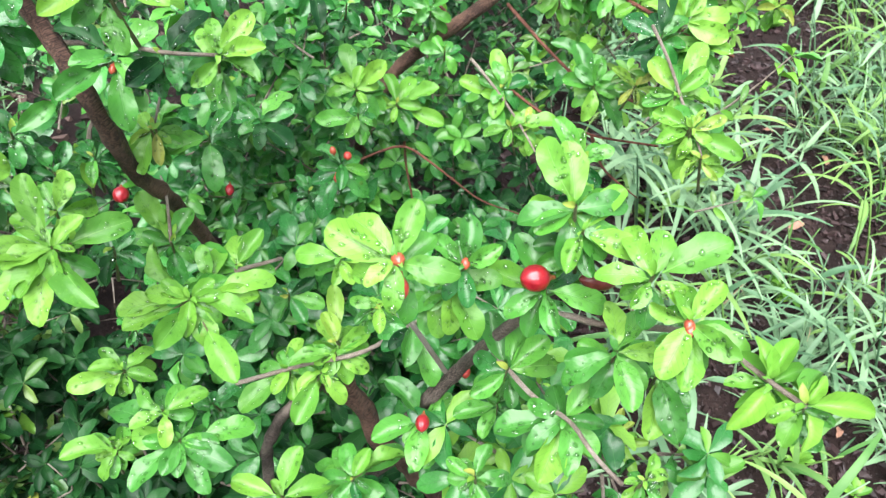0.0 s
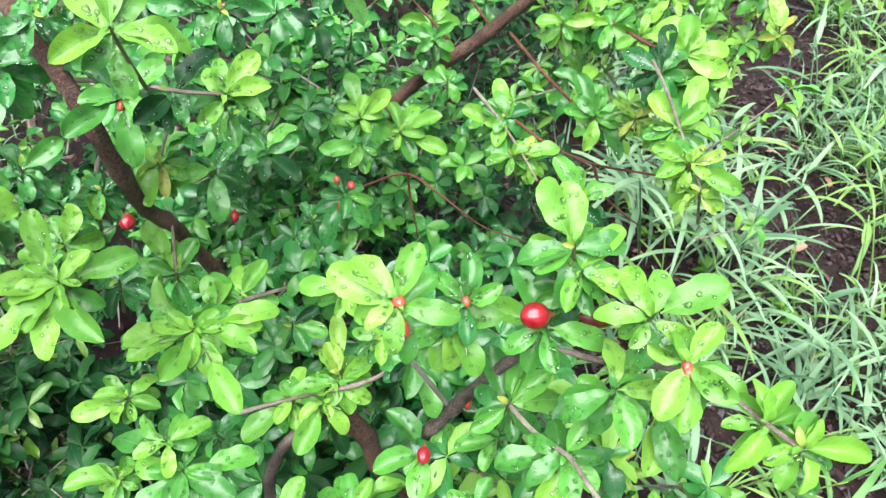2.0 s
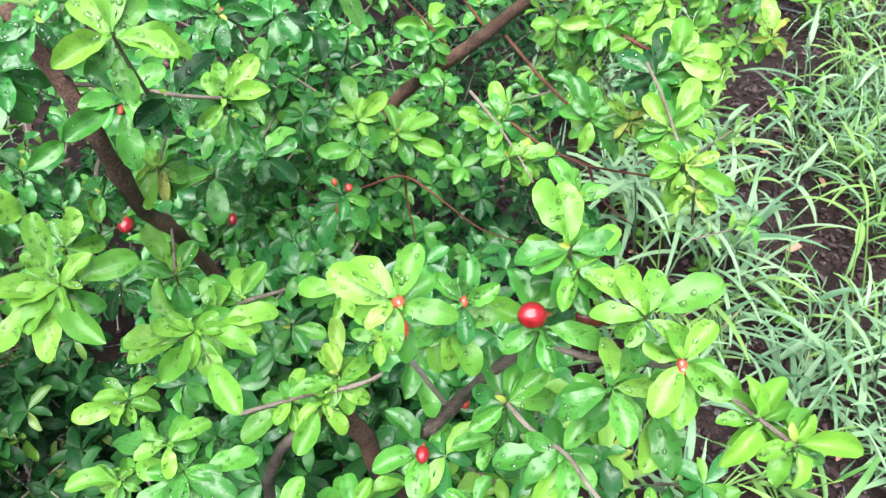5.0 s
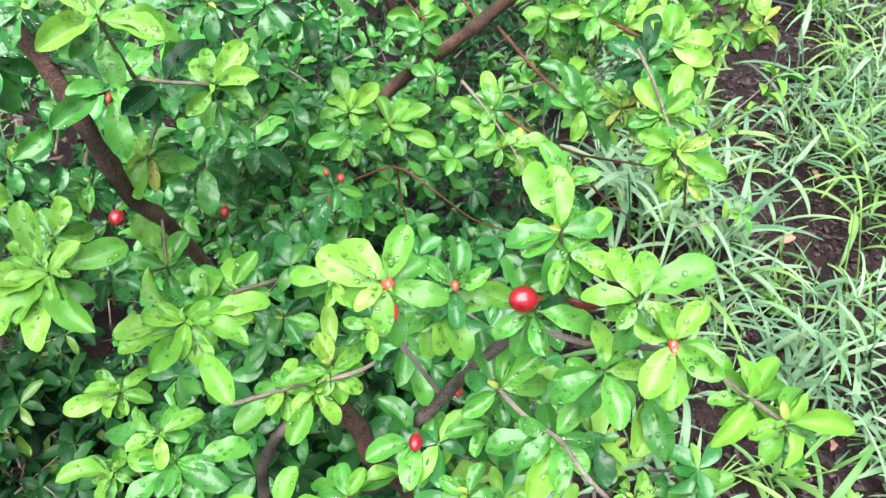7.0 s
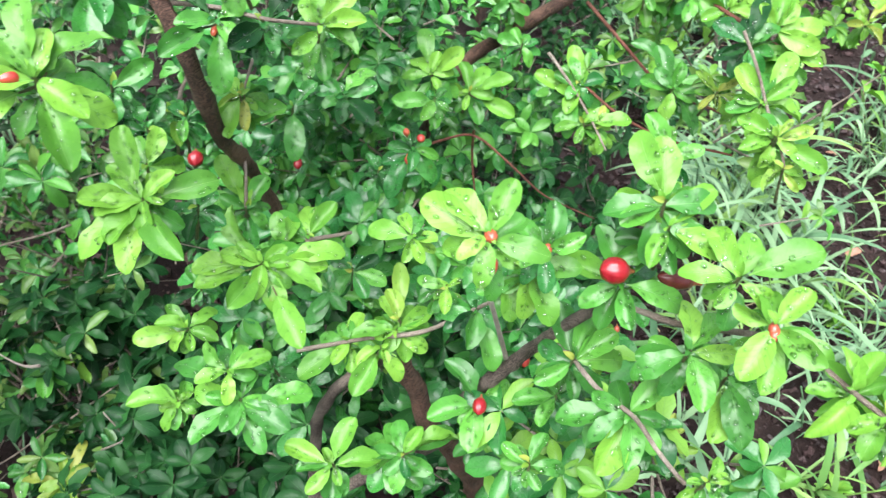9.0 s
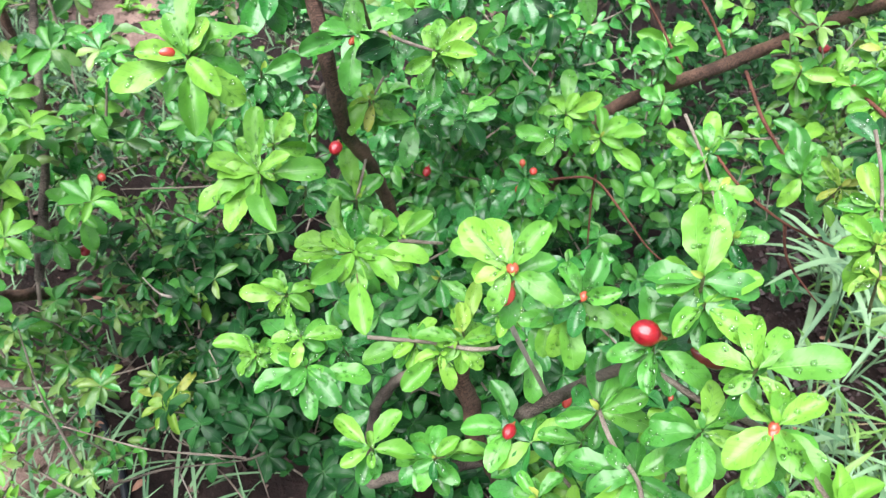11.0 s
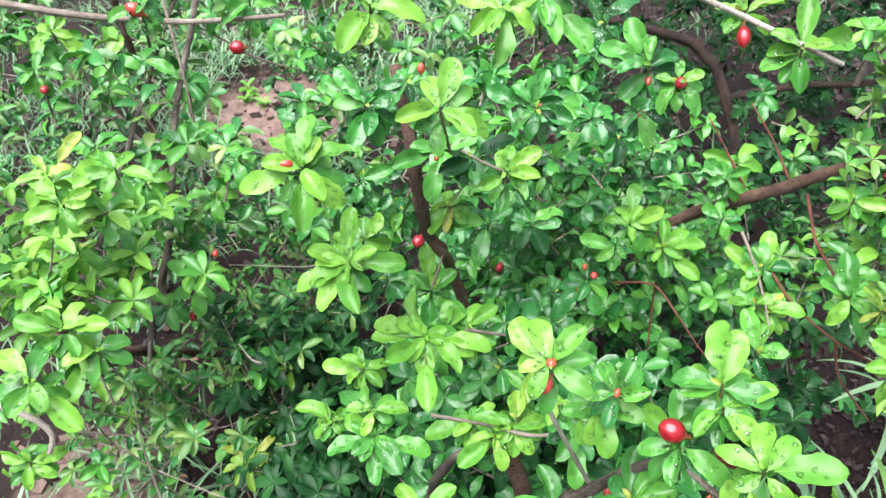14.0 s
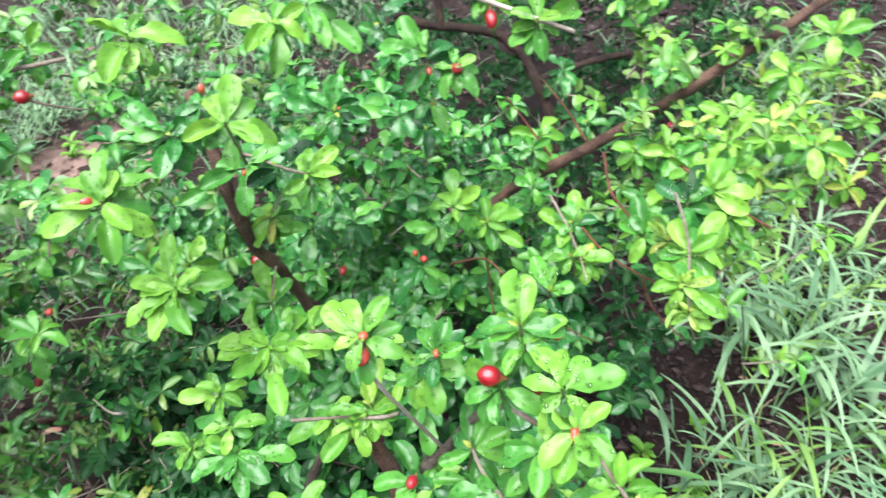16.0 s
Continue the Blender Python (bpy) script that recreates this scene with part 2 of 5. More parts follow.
class Mass:
    """Many pieces gathered into one mesh."""

    def __init__(self):
        self.verts, self.faces, self.uvs, self.count = [], [], [], 0

    def add(self, verts, faces, uvs=None):
        self.verts.append(verts)
        self.faces.append(faces + self.count)
        if uvs is not None:
            self.uvs.append(uvs)
        self.count += len(verts)

    def link(self, name, mat, parent=None, smooth=True, label="", kind="stuff"):
        if not self.verts:
            return None
        faces = [f for block in self.faces for f in block.tolist()]
        return link_mesh(name, np.concatenate(self.verts).tolist(), faces, mat, parent, smooth, np.concatenate(self.uvs) if self.uvs else None, label, kind)


rng = np.random.default_rng(7)


def frame_of(direction, normal):
    """A 3 x 3 matrix whose columns are the direction, its side and the nearest upright to normal."""
    x = np.asarray(direction, float)
    x = x / np.linalg.norm(x)
    y = np.cross(normal, x)
    y = y / np.linalg.norm(y)
    return np.column_stack([x, y, np.cross(x, y)])


def half_width(s):
    """Half the blade's width along a leaf of length 1 and full width 1: a short stalk, then widest past the middle, with a rounded tip."""
    s = np.asarray(s, float)
    blade = np.clip((s - 0.05) / 0.95, 0, 1)
    return np.maximum(0.022 * (s < 0.99), 0.5 * (blade ** 0.76) * np.clip(1 - blade, 0, 1) ** 0.47 / 0.435) * (1 + 0.035 * np.sin(21 * s) * (s > 0.3))


def blade_height(s, v, fold, droop, cup, wave, phase):
    """Height of the blade over its base line; v runs from -1 to 1 across it."""
    return fold * np.abs(v) * half_width(s) + cup * s * (1 - s) - droop * s ** 2.2 + 1.25 * wave * np.sin(13 * s + phase + 2 * np.sign(v)) * np.abs(v) ** 2 * (s > 0.1)


def leaf_template(stations, across, fold, droop, cup, wave, phase, sweep):
    s = np.concatenate([[0.0, 0.06], np.linspace(0.06, 0.985, stations)[1:], [1.0]])
    v = np.linspace(-1, 1, across)
    S, V = np.meshgrid(s, v, indexing="ij")
    y = V * half_width(S) + sweep * S * (1 - S)
    verts = np.stack([S, y, blade_height(S, V, fold, droop, cup, wave, phase)], -1).reshape(-1, 3)
    uvs = np.stack([S, 0.5 + V * half_width(S)], -1).reshape(-1, 2)
    i, j = np.meshgrid(np.arange(len(s) - 1), np.arange(across - 1), indexing="ij")
    a = (i * across + j).ravel()
    return verts, np.stack([a, a + across, a + across + 1, a + 1], -1), uvs


SHAPES = [(0.26, 0.12, 0.10, 0.026, 0.4, 0.08), (0.18, 0.20, 0.14, 0.034, 2.0, -0.10), (0.36, 0.02, 0.08, 0.026, 3.1, 0.13), (0.10, 0.30, 0.24, 0.040, 1.1, 0.0), (0.46, 0.26, 0.16, 0.034, 4.4, -0.16), (0.22, 0.40, 0.24, 0.050, 5.2, 0.18)]
NEAR_LEAF = [leaf_template(12, 5, *q) for q in SHAPES]
FAR_LEAF = [leaf_template(6, 3, *q) for q in SHAPES]
CURLED = leaf_template(9, 5, 0.7, 0.45, 0.35, 0.07, 0.7, 0.2)


def drop_template():
    ang = np.arange(8) * np.pi / 4
    rings = [np.stack([r * np.cos(ang), r * np.sin(ang), np.full(8, h)], -1) for r, h in ((0.92, -0.12), (1.0, 0.1), (0.74, 0.42), (0.36, 0.58))]
    verts = np.concatenate(rings + [np.array([[0, 0, 0.62], [0, 0, -0.14]])])
    faces = [(8 * k + i, 8 * k + (i + 1) % 8, 8 * k + 8 + (i + 1) % 8, 8 * k + 8 + i) for k in range(3) for i in range(8)]
    faces += [(24 + i, 24 + (i + 1) % 8, 32, 32) for i in range(8)] + [((i + 1) % 8, i, 33, 33) for i in range(8)]
    return verts, faces


TUBE_UVS = {}


def tube(points, r0, r1, sides=7, knots=0.0, step=0.012):
    """A tapered, slightly uneven stem through the points."""
    p = np.array(points, float)
    seg = np.concatenate([[0], np.cumsum(np.linalg.norm(np.diff(p, axis=0), axis=1))])
    count = int(np.clip(seg[-1] / step, 4, 90))
    u = np.linspace(0, seg[-1], count)
    # smooth the polyline
    q = np.stack([np.interp(u, seg, p[:, k]) for k in range(3)], -1)
    for _ in range(4):
        q[1:-1] = 0.25 * q[:-2] + 0.5 * q[1:-1] + 0.25 * q[2:]
    # a slight crook at the knots
    if knots:
        shift = rng.normal(0, 0.22 * knots * max(r0, 0.002), (count, 3))
        for _ in range(3):
            shift[1:-1] = (shift[:-2] + shift[1:-1] + shift[2:]) / 3
        q[1:-1] += shift[1:-1]
    t = np.gradient(q, axis=0)
    t /= np.linalg.norm(t, axis=1)[:, None]
    ref = np.array([0.3, 1.0, 0.2]) if abs(t[0][1]) < 0.8 else np.array([1.0, 0.1, 0.2])
    verts = []
    for k in range(count):
        a = np.cross(t[k], ref)
        a /= np.linalg.norm(a)
        b = np.cross(t[k], a)
        ang = np.arange(sides) * 2 * np.pi / sides
        r = (r0 + (r1 - r0) * k / (count - 1)) * (1 + knots * rng.normal(0, 0.07, sides) + knots * 0.22 * (rng.random() < 0.10))
        verts.append(q[k] + (np.cos(ang) * r)[:, None] * a + (np.sin(ang) * r)[:, None] * b)
    faces = [(k * sides + i, k * sides + (i + 1) % sides, (k + 1) * sides + (i + 1) % sides, (k + 1) * sides + i) for k in range(count - 1) for i in range(sides)]
    verts = np.concatenate(verts + [q[-1:] + t[-1:] * r1 * 0.5])
    last = len(verts) - 1
    faces += [((count - 1) * sides + i, (count - 1) * sides + (i + 1) % sides, last, last) for i in range(sides)]
    along = np.repeat(np.linspace(0, seg[-1], count), sides)
    uvs = np.stack([np.tile(np.abs(np.arange(sides) / sides * 2 - 1), count), along * 10], -1)
    TUBE_UVS[len(verts)] = np.concatenate([uvs, [[0.5, seg[-1] * 10]]])
    return verts, np.array(faces)


def tidy(faces):
    return [tuple(dict.fromkeys(f)) for f in faces]


# ---- ground ----
def ground_height(x, y):
    return 0.020 * noise.noise((x * 1.1, y * 1.1, 3)) + 0.016 * noise.noise((x * 6, y * 6, 9)) + 0.012 * noise.noise((x * 19, y * 19, 1))


def build_ground():
    near = np.concatenate([np.arange(-3.2, 3.6, 0.045)])
    xs = np.concatenate([[-400, -120, -40, -15, -7, -4.5], near, [4.5, 7, 15, 40, 120, 400]])
    ys = np.concatenate([[-400, -120, -40, -15, -6, -2.5], np.arange(-1.2, 5.2, 0.045), [6, 8, 15, 40, 120, 400]])
    verts = [(x, y, ground_height(x, y)) for x in xs for y in ys]
    m = len(ys)
    faces = [(i * m + j, (i + 1) * m + j, (i + 1) * m + j + 1, i * m + j + 1) for i in range(len(xs) - 1) for j in range(m - 1)]
    link_mesh("ground", verts, faces, SOIL, label="dark wet soil with paler dry earth on one side", kind="structure")


build_ground()
BARE = [(1.06, 2.28, 0.34, 0.46), (0.62, 1.22, 0.10, 0.09), (0.55, 0.72, 0.14, 0.16), (-1.75, 1.7, 0.38, 0.3), (-0.2, 0.9, 0.5, 0.5)]


def bare(x, y):
    return any(((x - a) / c) ** 2 + ((y - b) / d) ** 2 < 1 + 0.5 * noise.noise((x * 4, y * 4, 5)) for a, b, c, d in BARE)


def blade(mass, x, y, length, width, heading, rise, bend, z=None):
    """One arching grass blade, folded along its middle."""
    k = 7
    s = np.linspace(0, 1, k)
    pitch = rise - bend * s ** 1.3
    d = np.stack([np.cos(pitch) * np.cos(heading), np.cos(pitch) * np.sin(heading), np.sin(pitch)], -1)
    line = np.concatenate([[[0, 0, 0]], np.cumsum(d[:-1] * length / (k - 1), axis=0)]) + np.array([x, y, ground_height(x, y) - 0.005 if z is None else z])
    line[:, 2] = np.maximum(line[:, 2], ground_height(x, y) + 0.004)
    side = np.array([-np.sin(heading), np.cos(heading), 0.0])
    w = width * np.minimum(1, 3 * s + 0.45) * np.clip(1.01 - s, 0, 1) ** 0.45
    lift = np.array([0, 0, 1.0]) * (w * 0.35)[:, None]
    verts = np.stack([line - side * w[:, None] + lift, line, line + side * w[:, None] + lift], 1).reshape(-1, 3)
    i, j = np.meshgrid(np.arange(k - 1), np.arange(2), indexing="ij")
    a = (i * 3 + j).ravel()
    mass.add(verts, np.stack([a, a + 3, a + 4, a + 1], -1))


def build_grass():
    wet, fresh, dry = Mass(), Mass(), Mass()
    made = 0
    while made < 620:
        x, y = (rng.uniform(0.40, 2.0), rng.uniform(0.3, 3.2)) if rng.random() < 0.62 else (0.45 + abs(rng.normal(0, 2.2)), rng.normal(1.8, 2.0))
        if x < 0.40 + 0.1 * noise.noise((y * 3, 2, 2)) or (y < 0.35 and x < 0.9) or bare(x, y) or noise.noise((x * 2.6, y * 2.6, 7)) < -0.20:
            continue
        made += 1
        size = rng.uniform(0.6, 1.15)
        green = fresh if rng.random() < 0.34 else wet
        lean = rng.uniform(0, 2 * np.pi)
        # leafy stalks, each with a few broad arching blades up its height
        for _ in range(rng.integers(1, 4)):
            head, tall = rng.normal(lean, 1.4), size * rng.uniform(0.08, 0.34)
            bx, by = x + rng.normal(0, 0.04), y + rng.normal(0, 0.04)
            foot = np.array([bx, by, ground_height(bx, by) - 0.01])
            top = foot + np.array([np.cos(head) * tall * 0.5, np.sin(head) * tall * 0.5, tall])
            verts, faces = tube([foot, (foot + top) / 2 + np.array([0, 0, tall * 0.1]), top], 0.0030, 0.0016, 4, 0, 0.05)
            green.add(verts, faces)
            for k in range(rng.integers(3, 6)):
                f = rng.uniform(0.12, 1.0)
                q = foot + (top - foot) * f
                broad = rng.random() < 0.5
                blade(green, q[0], q[1], size * (rng.uniform(0.11, 0.24) if broad else rng.uniform(0.09, 0.2)), rng.uniform(0.0055, 0.0110) if broad else rng.uniform(0.0028, 0.0055), head + rng.normal(0, 1.5), rng.uniform(0.1, 1.2), rng.uniform(0.5, 2.0), q[2])
        for _ in range(rng.integers(1, 4)):
            blade(green, x + rng.normal(0, 0.03), y + rng.normal(0, 0.03), size * rng.uniform(0.06, 0.16), rng.uniform(0.0018, 0.004), rng.uniform(0, 6.3), rng.uniform(0.5, 1.4), rng.uniform(0.7, 2.2))
        if rng.random() < 0.25:
            blade(dry, x, y, rng.uniform(0.08, 0.2), 0.0018, rng.uniform(0, 6.3), rng.uniform(0.2, 1.0), rng.uniform(0.3, 1.2))
    green = wet
    for _ in range(7):
        x, y = rng.uniform(0.42, 0.80), rng.uniform(1.18, 1.5)
        for _ in range(2):
            head, tall = rng.uniform(0, 6.3), rng.uniform(0.18, 0.42)
            foot = np.array([x, y, ground_height(x, y) - 0.01])
            top = foot + np.array([np.cos(head) * tall * 0.3, np.sin(head) * tall * 0.3, tall])
            verts, faces = tube([foot, (foot + top) / 2 + np.array([0, 0, tall * 0.05]), top], 0.0034, 0.0018, 5, 0, 0.05)
            green.add(verts, faces)
            for f in rng.uniform(0.2, 1.0, 5):
                q = foot + (top - foot) * f
                blade(green, q[0], q[1], rng.uniform(0.16, 0.28), rng.uniform(0.006, 0.0105), rng.uniform(0, 6.3), rng.uniform(0.3, 1.1), rng.uniform(0.8, 1.8), q[2])
    for k in range(1500):
        x, y = (rng.uniform(-3.0, 0.5), rng.uniform(-0.4, 4.0)) if k < 330 else (-1.3 - abs(rng.normal(0, 1.2)), rng.normal(2.0, 1.1))
        if bare(x, y):
            continue
        for _ in range(rng.integers(3, 9)):
            blade(green, x + rng.normal(0, 0.03), y + rng.normal(0, 0.03), rng.uniform(0.07, 0.2), rng.uniform(0.002, 0.005), rng.uniform(0, 6.3), rng.uniform(0.7, 1.5), rng.uniform(0.4, 1.6))
    for _ in range(44):
        x, y = rng.uniform(-1.15, -0.62), rng.uniform(0.05, 0.46)
        for _ in range(rng.integers(2, 5)):
            blade(green, x + rng.normal(0, 0.02), y + rng.normal(0, 0.02), rng.uniform(0.12, 0.28), rng.uniform(0.002, 0.0055), rng.uniform(0, 6.3), rng.uniform(0.4, 1.3), rng.uniform(0.4, 1.6))
    tagged(fresh.link("grass", FRESH_GRASS, label="fresh yellow-green grass tufts growing in soil"), category="grass")
    tagged(wet.link("grass", GRASS, label="long wet pale green grass growing in soil"), category="grass")
    tagged(dry.link("dry_straw", DRY_GRASS, label="dry straw-coloured blades lying among the grass"), category="grass")


def pebble(mass, x, y, z, size, flat):
    v = np.array([[-1, -1, -1], [1, -1, -1], [1, 1, -1], [-1, 1, -1], [-1, -1, 1], [1, -1, 1], [1, 1, 1], [-1, 1, 1]], float) * 0.5
    v = (v + rng.normal(0, 0.2, (8, 3))) * np.array([size, size * rng.uniform(0.25, 0.7), size * flat])
    a, b = rng.uniform(0, 6.3), rng.normal(0, 0.7)
    rz = np.array([[np.cos(a), -np.sin(a), 0], [np.sin(a), np.cos(a), 0], [0, 0, 1]])
    rx = np.array([[1, 0, 0], [0, np.cos(b), -np.sin(b)], [0, np.sin(b), np.cos(b)]])
    mass.add(v @ (rz @ rx).T + np.array([x, y, z]), np.array([(0, 3, 2, 1), (4, 5, 6, 7), (0, 1, 5, 4), (1, 2, 6, 5), (2, 3, 7, 6), (3, 0, 4, 7)]))


def build_litter():
    chips, clods = Mass(), Mass()
    for _ in range(34000):
        x, y = rng.uniform(0.1, 2.2), 0.3 + 2.9 * rng.random()
        s = 0.004 + 0.018 * rng.random() ** 3
        pebble(chips, x, y, ground_height(x, y) + s * 0.25, s, rng.uniform(0.25, 0.7))
    for _ in range(9000):
        x, y = rng.uniform(-1.2, 3.6), rng.uniform(3.0, 6.0)
        s = 0.010 + 0.035 * rng.random() ** 3
        pebble(chips, x, y, ground_height(x, y) + s * 0.2, s, rng.uniform(0.25, 0.6))
    for _ in range(5000):
        x, y = rng.uniform(-2.9, -0.4), rng.uniform(-0.1, 2.8)
        s = 0.004 + 0.03 * rng.random() ** 3
        pebble(clods, x, y, ground_height(x, y) + s * 0.2, s, rng.uniform(0.4, 0.8))
    tagged(chips.link("mulch", CHIPS, smooth=False, label="dark wet bark mulch and leaf litter on soil"), category="mulch")
    tagged(clods.link("soil_clods", CLODS, smooth=False, label="brown crumbly clods of earth on the ground"), category="soil")


build_grass()
build_litter()

# ---- the shrub ----
shrub = tagged(new("pomegranate_shrub"), "wet green pomegranate shrub with red buds and glossy leaves", "shrub")
shrub_behind = tagged(new("pomegranate_shrub"), "pomegranate shrub in the shade behind the first, stems coloured shade-dark", "shrub")
shrub_beside = tagged(new("pomegranate_shrub"), "thin-leaved pomegranate shrub growing beside pale dry earth", "shrub")
STEM_LABEL = {"main_stem": "wet reddish-brown stem", "dark_stem": "wet stem darkened for shade", "branch": "rough brown branch", "twig": "thin grey-brown twig", "red_twig": "reddish new twig", "pale_twig": "bare bleached twig"}


def stem(name, r0, r1, *points, owner=None):
    verts, faces = tube(points, r0, r1, 9 if r0 > 0.006 else 6, 1.0 if r0 > 0.006 else 0.5)
    plain = "main_stem" if name == "dark_stem" else name if name in ("main_stem", "branch") and r0 > 0.004 else "twig"
    return link_mesh(plain, verts.tolist(), tidy(faces.tolist()), BARK[name], owner or shrub, True, TUBE_UVS[len(verts)], STEM_LABEL[name])


LEAF_MESHES = {}
GROWTH = {}
drops = Mass()
DROP, DROP_FACES = drop_template()
DROP_FACES = np.array(DROP_FACES)
leaf_count = 0


def leaf_mesh(kind, shape):
    if (kind, shape) not in LEAF_MESHES:
        verts, faces, uvs = CURLED if shape < 0 else NEAR_LEAF[shape]
        ob = link_mesh("leaf", verts.tolist(), faces.tolist(), LEAF_MAT[kind, False], None, True, uvs)
        LEAF_MESHES[kind, shape] = ob.data
        bpy.data.objects.remove(ob)
    return LEAF_MESHES[kind, shape]


def growth(owner, kind):
    return GROWTH.setdefault((owner, kind), Mass())


def leaf(kind, base, direction, normal, length, width, shape, single, wet, owner=None):
    """One leaf, an object of its own where single, else gathered with the rest of its kind."""
    global leaf_count
    m = frame_of(direction, normal) * np.array([length, length * width, length])
    if single and leaf_count < 300:
        leaf_count += 1
        ob = new("leaf", leaf_mesh(kind, shape))
        ob.parent = shrub
        ob.matrix_basis = Matrix([[*m[k], base[k]] for k in range(3)] + [[0, 0, 0, 1]])
    else:
        verts, faces, uvs = (CURLED if shape < 0 else NEAR_LEAF[shape]) if wet else FAR_LEAF[shape]
        growth(owner or shrub, kind).add(verts @ m.T + base, faces, uvs)
    if wet and shape >= 0:
        fold, droop, cup, wave, phase, sweep = SHAPES[shape]
        up = m[:, 2] / length
        for _ in range(rng.poisson(wet)):
            s, v = rng.uniform(0.15, 0.9), rng.uniform(-0.8, 0.8)
            at = np.array([s, v * half_width(s) + sweep * s * (1 - s), blade_height(s, v, fold, droop, cup, wave, phase)]) @ m.T + base
            r = 0.00055 + 0.0021 * rng.random() ** 2.5
            drops.add(DROP @ (frame_of(m[:, 0], up) * r * np.array([rng.uniform(0.85, 1.3), 1, 0.8])).T + at, DROP_FACES)


def shoot(kind, centre, axis, *leaves, curled=False):
    """A rosette of leaves at a shoot's end. leaves: heading in degrees round the axis, length in millimetres."""
    c, a = np.array(centre), np.array(axis)
    u = np.cross((0, 1, 0), a)
    u /= np.linalg.norm(u)
    v = np.cross(a, u)
    near = c[0] > -0.5 and c[1] < 0.8
    for heading, mm in leaves:
        h = radians(heading)
        rise = rng.normal(0.16, 0.20)
        d = np.cos(h) * u + np.sin(h) * v + rise * a
        normal = a + rng.normal(0, 0.25, 3)
        k = kind
        if kind == MATURE and rng.random() < 0.22:
            k = YOUNG
        if kind == MID:
            k = (MID, MID, OLD_SHADED, MATURE)[int(rng.integers(0, 4))]
        wide = rng.uniform(0.28, 0.36) if kind == NEW else rng.uniform(0.40, 0.50)
        size = mm if mm < 46 else 46 + 0.3 * (mm - 46)
        reach = (mm - size) / 1000
        d /= np.linalg.norm(d)
        foot = c + d * (0.002 + reach) - a * (rng.uniform(0, 0.010) + 0.3 * reach)
        if reach > 0.006:
            verts, faces = tube([c - a * 0.012, (c + foot) / 2 - a * 0.008, foot + d * 0.002], 0.0013, 0.0009, 5, 0.3)
            STALKS.add(verts, faces, TUBE_UVS[len(verts)])
            h += rng.choice((-1, 1)) * rng.uniform(0.3, 0.6)
            inner = np.cos(h) * u + np.sin(h) * v + rng.normal(0.3, 0.1) * a
            leaf(k, c - a * 0.003, inner, a + rng.normal(0, 0.2, 3), rng.uniform(0.030, 0.042), rng.uniform(0.42, 0.5), int(rng.integers(0, 6)), False, 12 if near else 6)
        leaf(k, foot, d, normal, size / 1000 * 1.03, wide, -1 if curled and rng.random() < 0.85 else int(rng.integers(0, 6)), near, (20 if k in (MATURE, MID) else 15) if near else 8)
    # the older ring below, in the spaces between
    used = [radians(h) for h, _ in leaves]
    mean = sum(mm for _, mm in leaves) / len(leaves) / 1000
    for k in range(max(5, 11 - len(leaves))):
        options = rng.uniform(-np.pi, np.pi, 5)
        h = max(options, key=lambda o: min(abs((o - q + np.pi) % (2 * np.pi) - np.pi) for q in used))
        used.append(h)
        d = np.cos(h) * u + np.sin(h) * v - 0.05 * a
        low = c - a * rng.uniform(0.008, 0.034)
        leaf({MID: MID, MATURE: MID if rng.random() < 0.45 else MATURE, YOUNG: MATURE if rng.random() < 0.75 else YOUNG}.get(kind, YOUNG), low, d, a + rng.normal(0, 0.22, 3), min(mean, 0.044) * rng.uniform(0.6, 1.05), rng.uniform(0.42, 0.52), int(rng.integers(0, 6)), False, 12 if near else 3)
    # a tuft of tiny new leaves in the middle
    for _ in range(2):
        h = rng.uniform(0, 6.3)
        d = np.cos(h) * u + np.sin(h) * v + 1.1 * a
        leaf(NEW if rng.random() < 0.3 else kind, c, d, a + rng.normal(0, 0.3, 3), rng.uniform(0.007, 0.014), 0.42, int(rng.integers(0, 6)), False, 0)
    # the stalk below
    back = c - a * 0.03 + np.array([rng.normal(0, 0.006), rng.normal(0, 0.006), -0.03])
    verts, faces = tube([c + a * 0.002, c - a * 0.012, back], 0.0012, 0.0018, 5, 0.3)
    STALKS.add(verts, faces, TUBE_UVS[len(verts)])


STALKS = Mass()


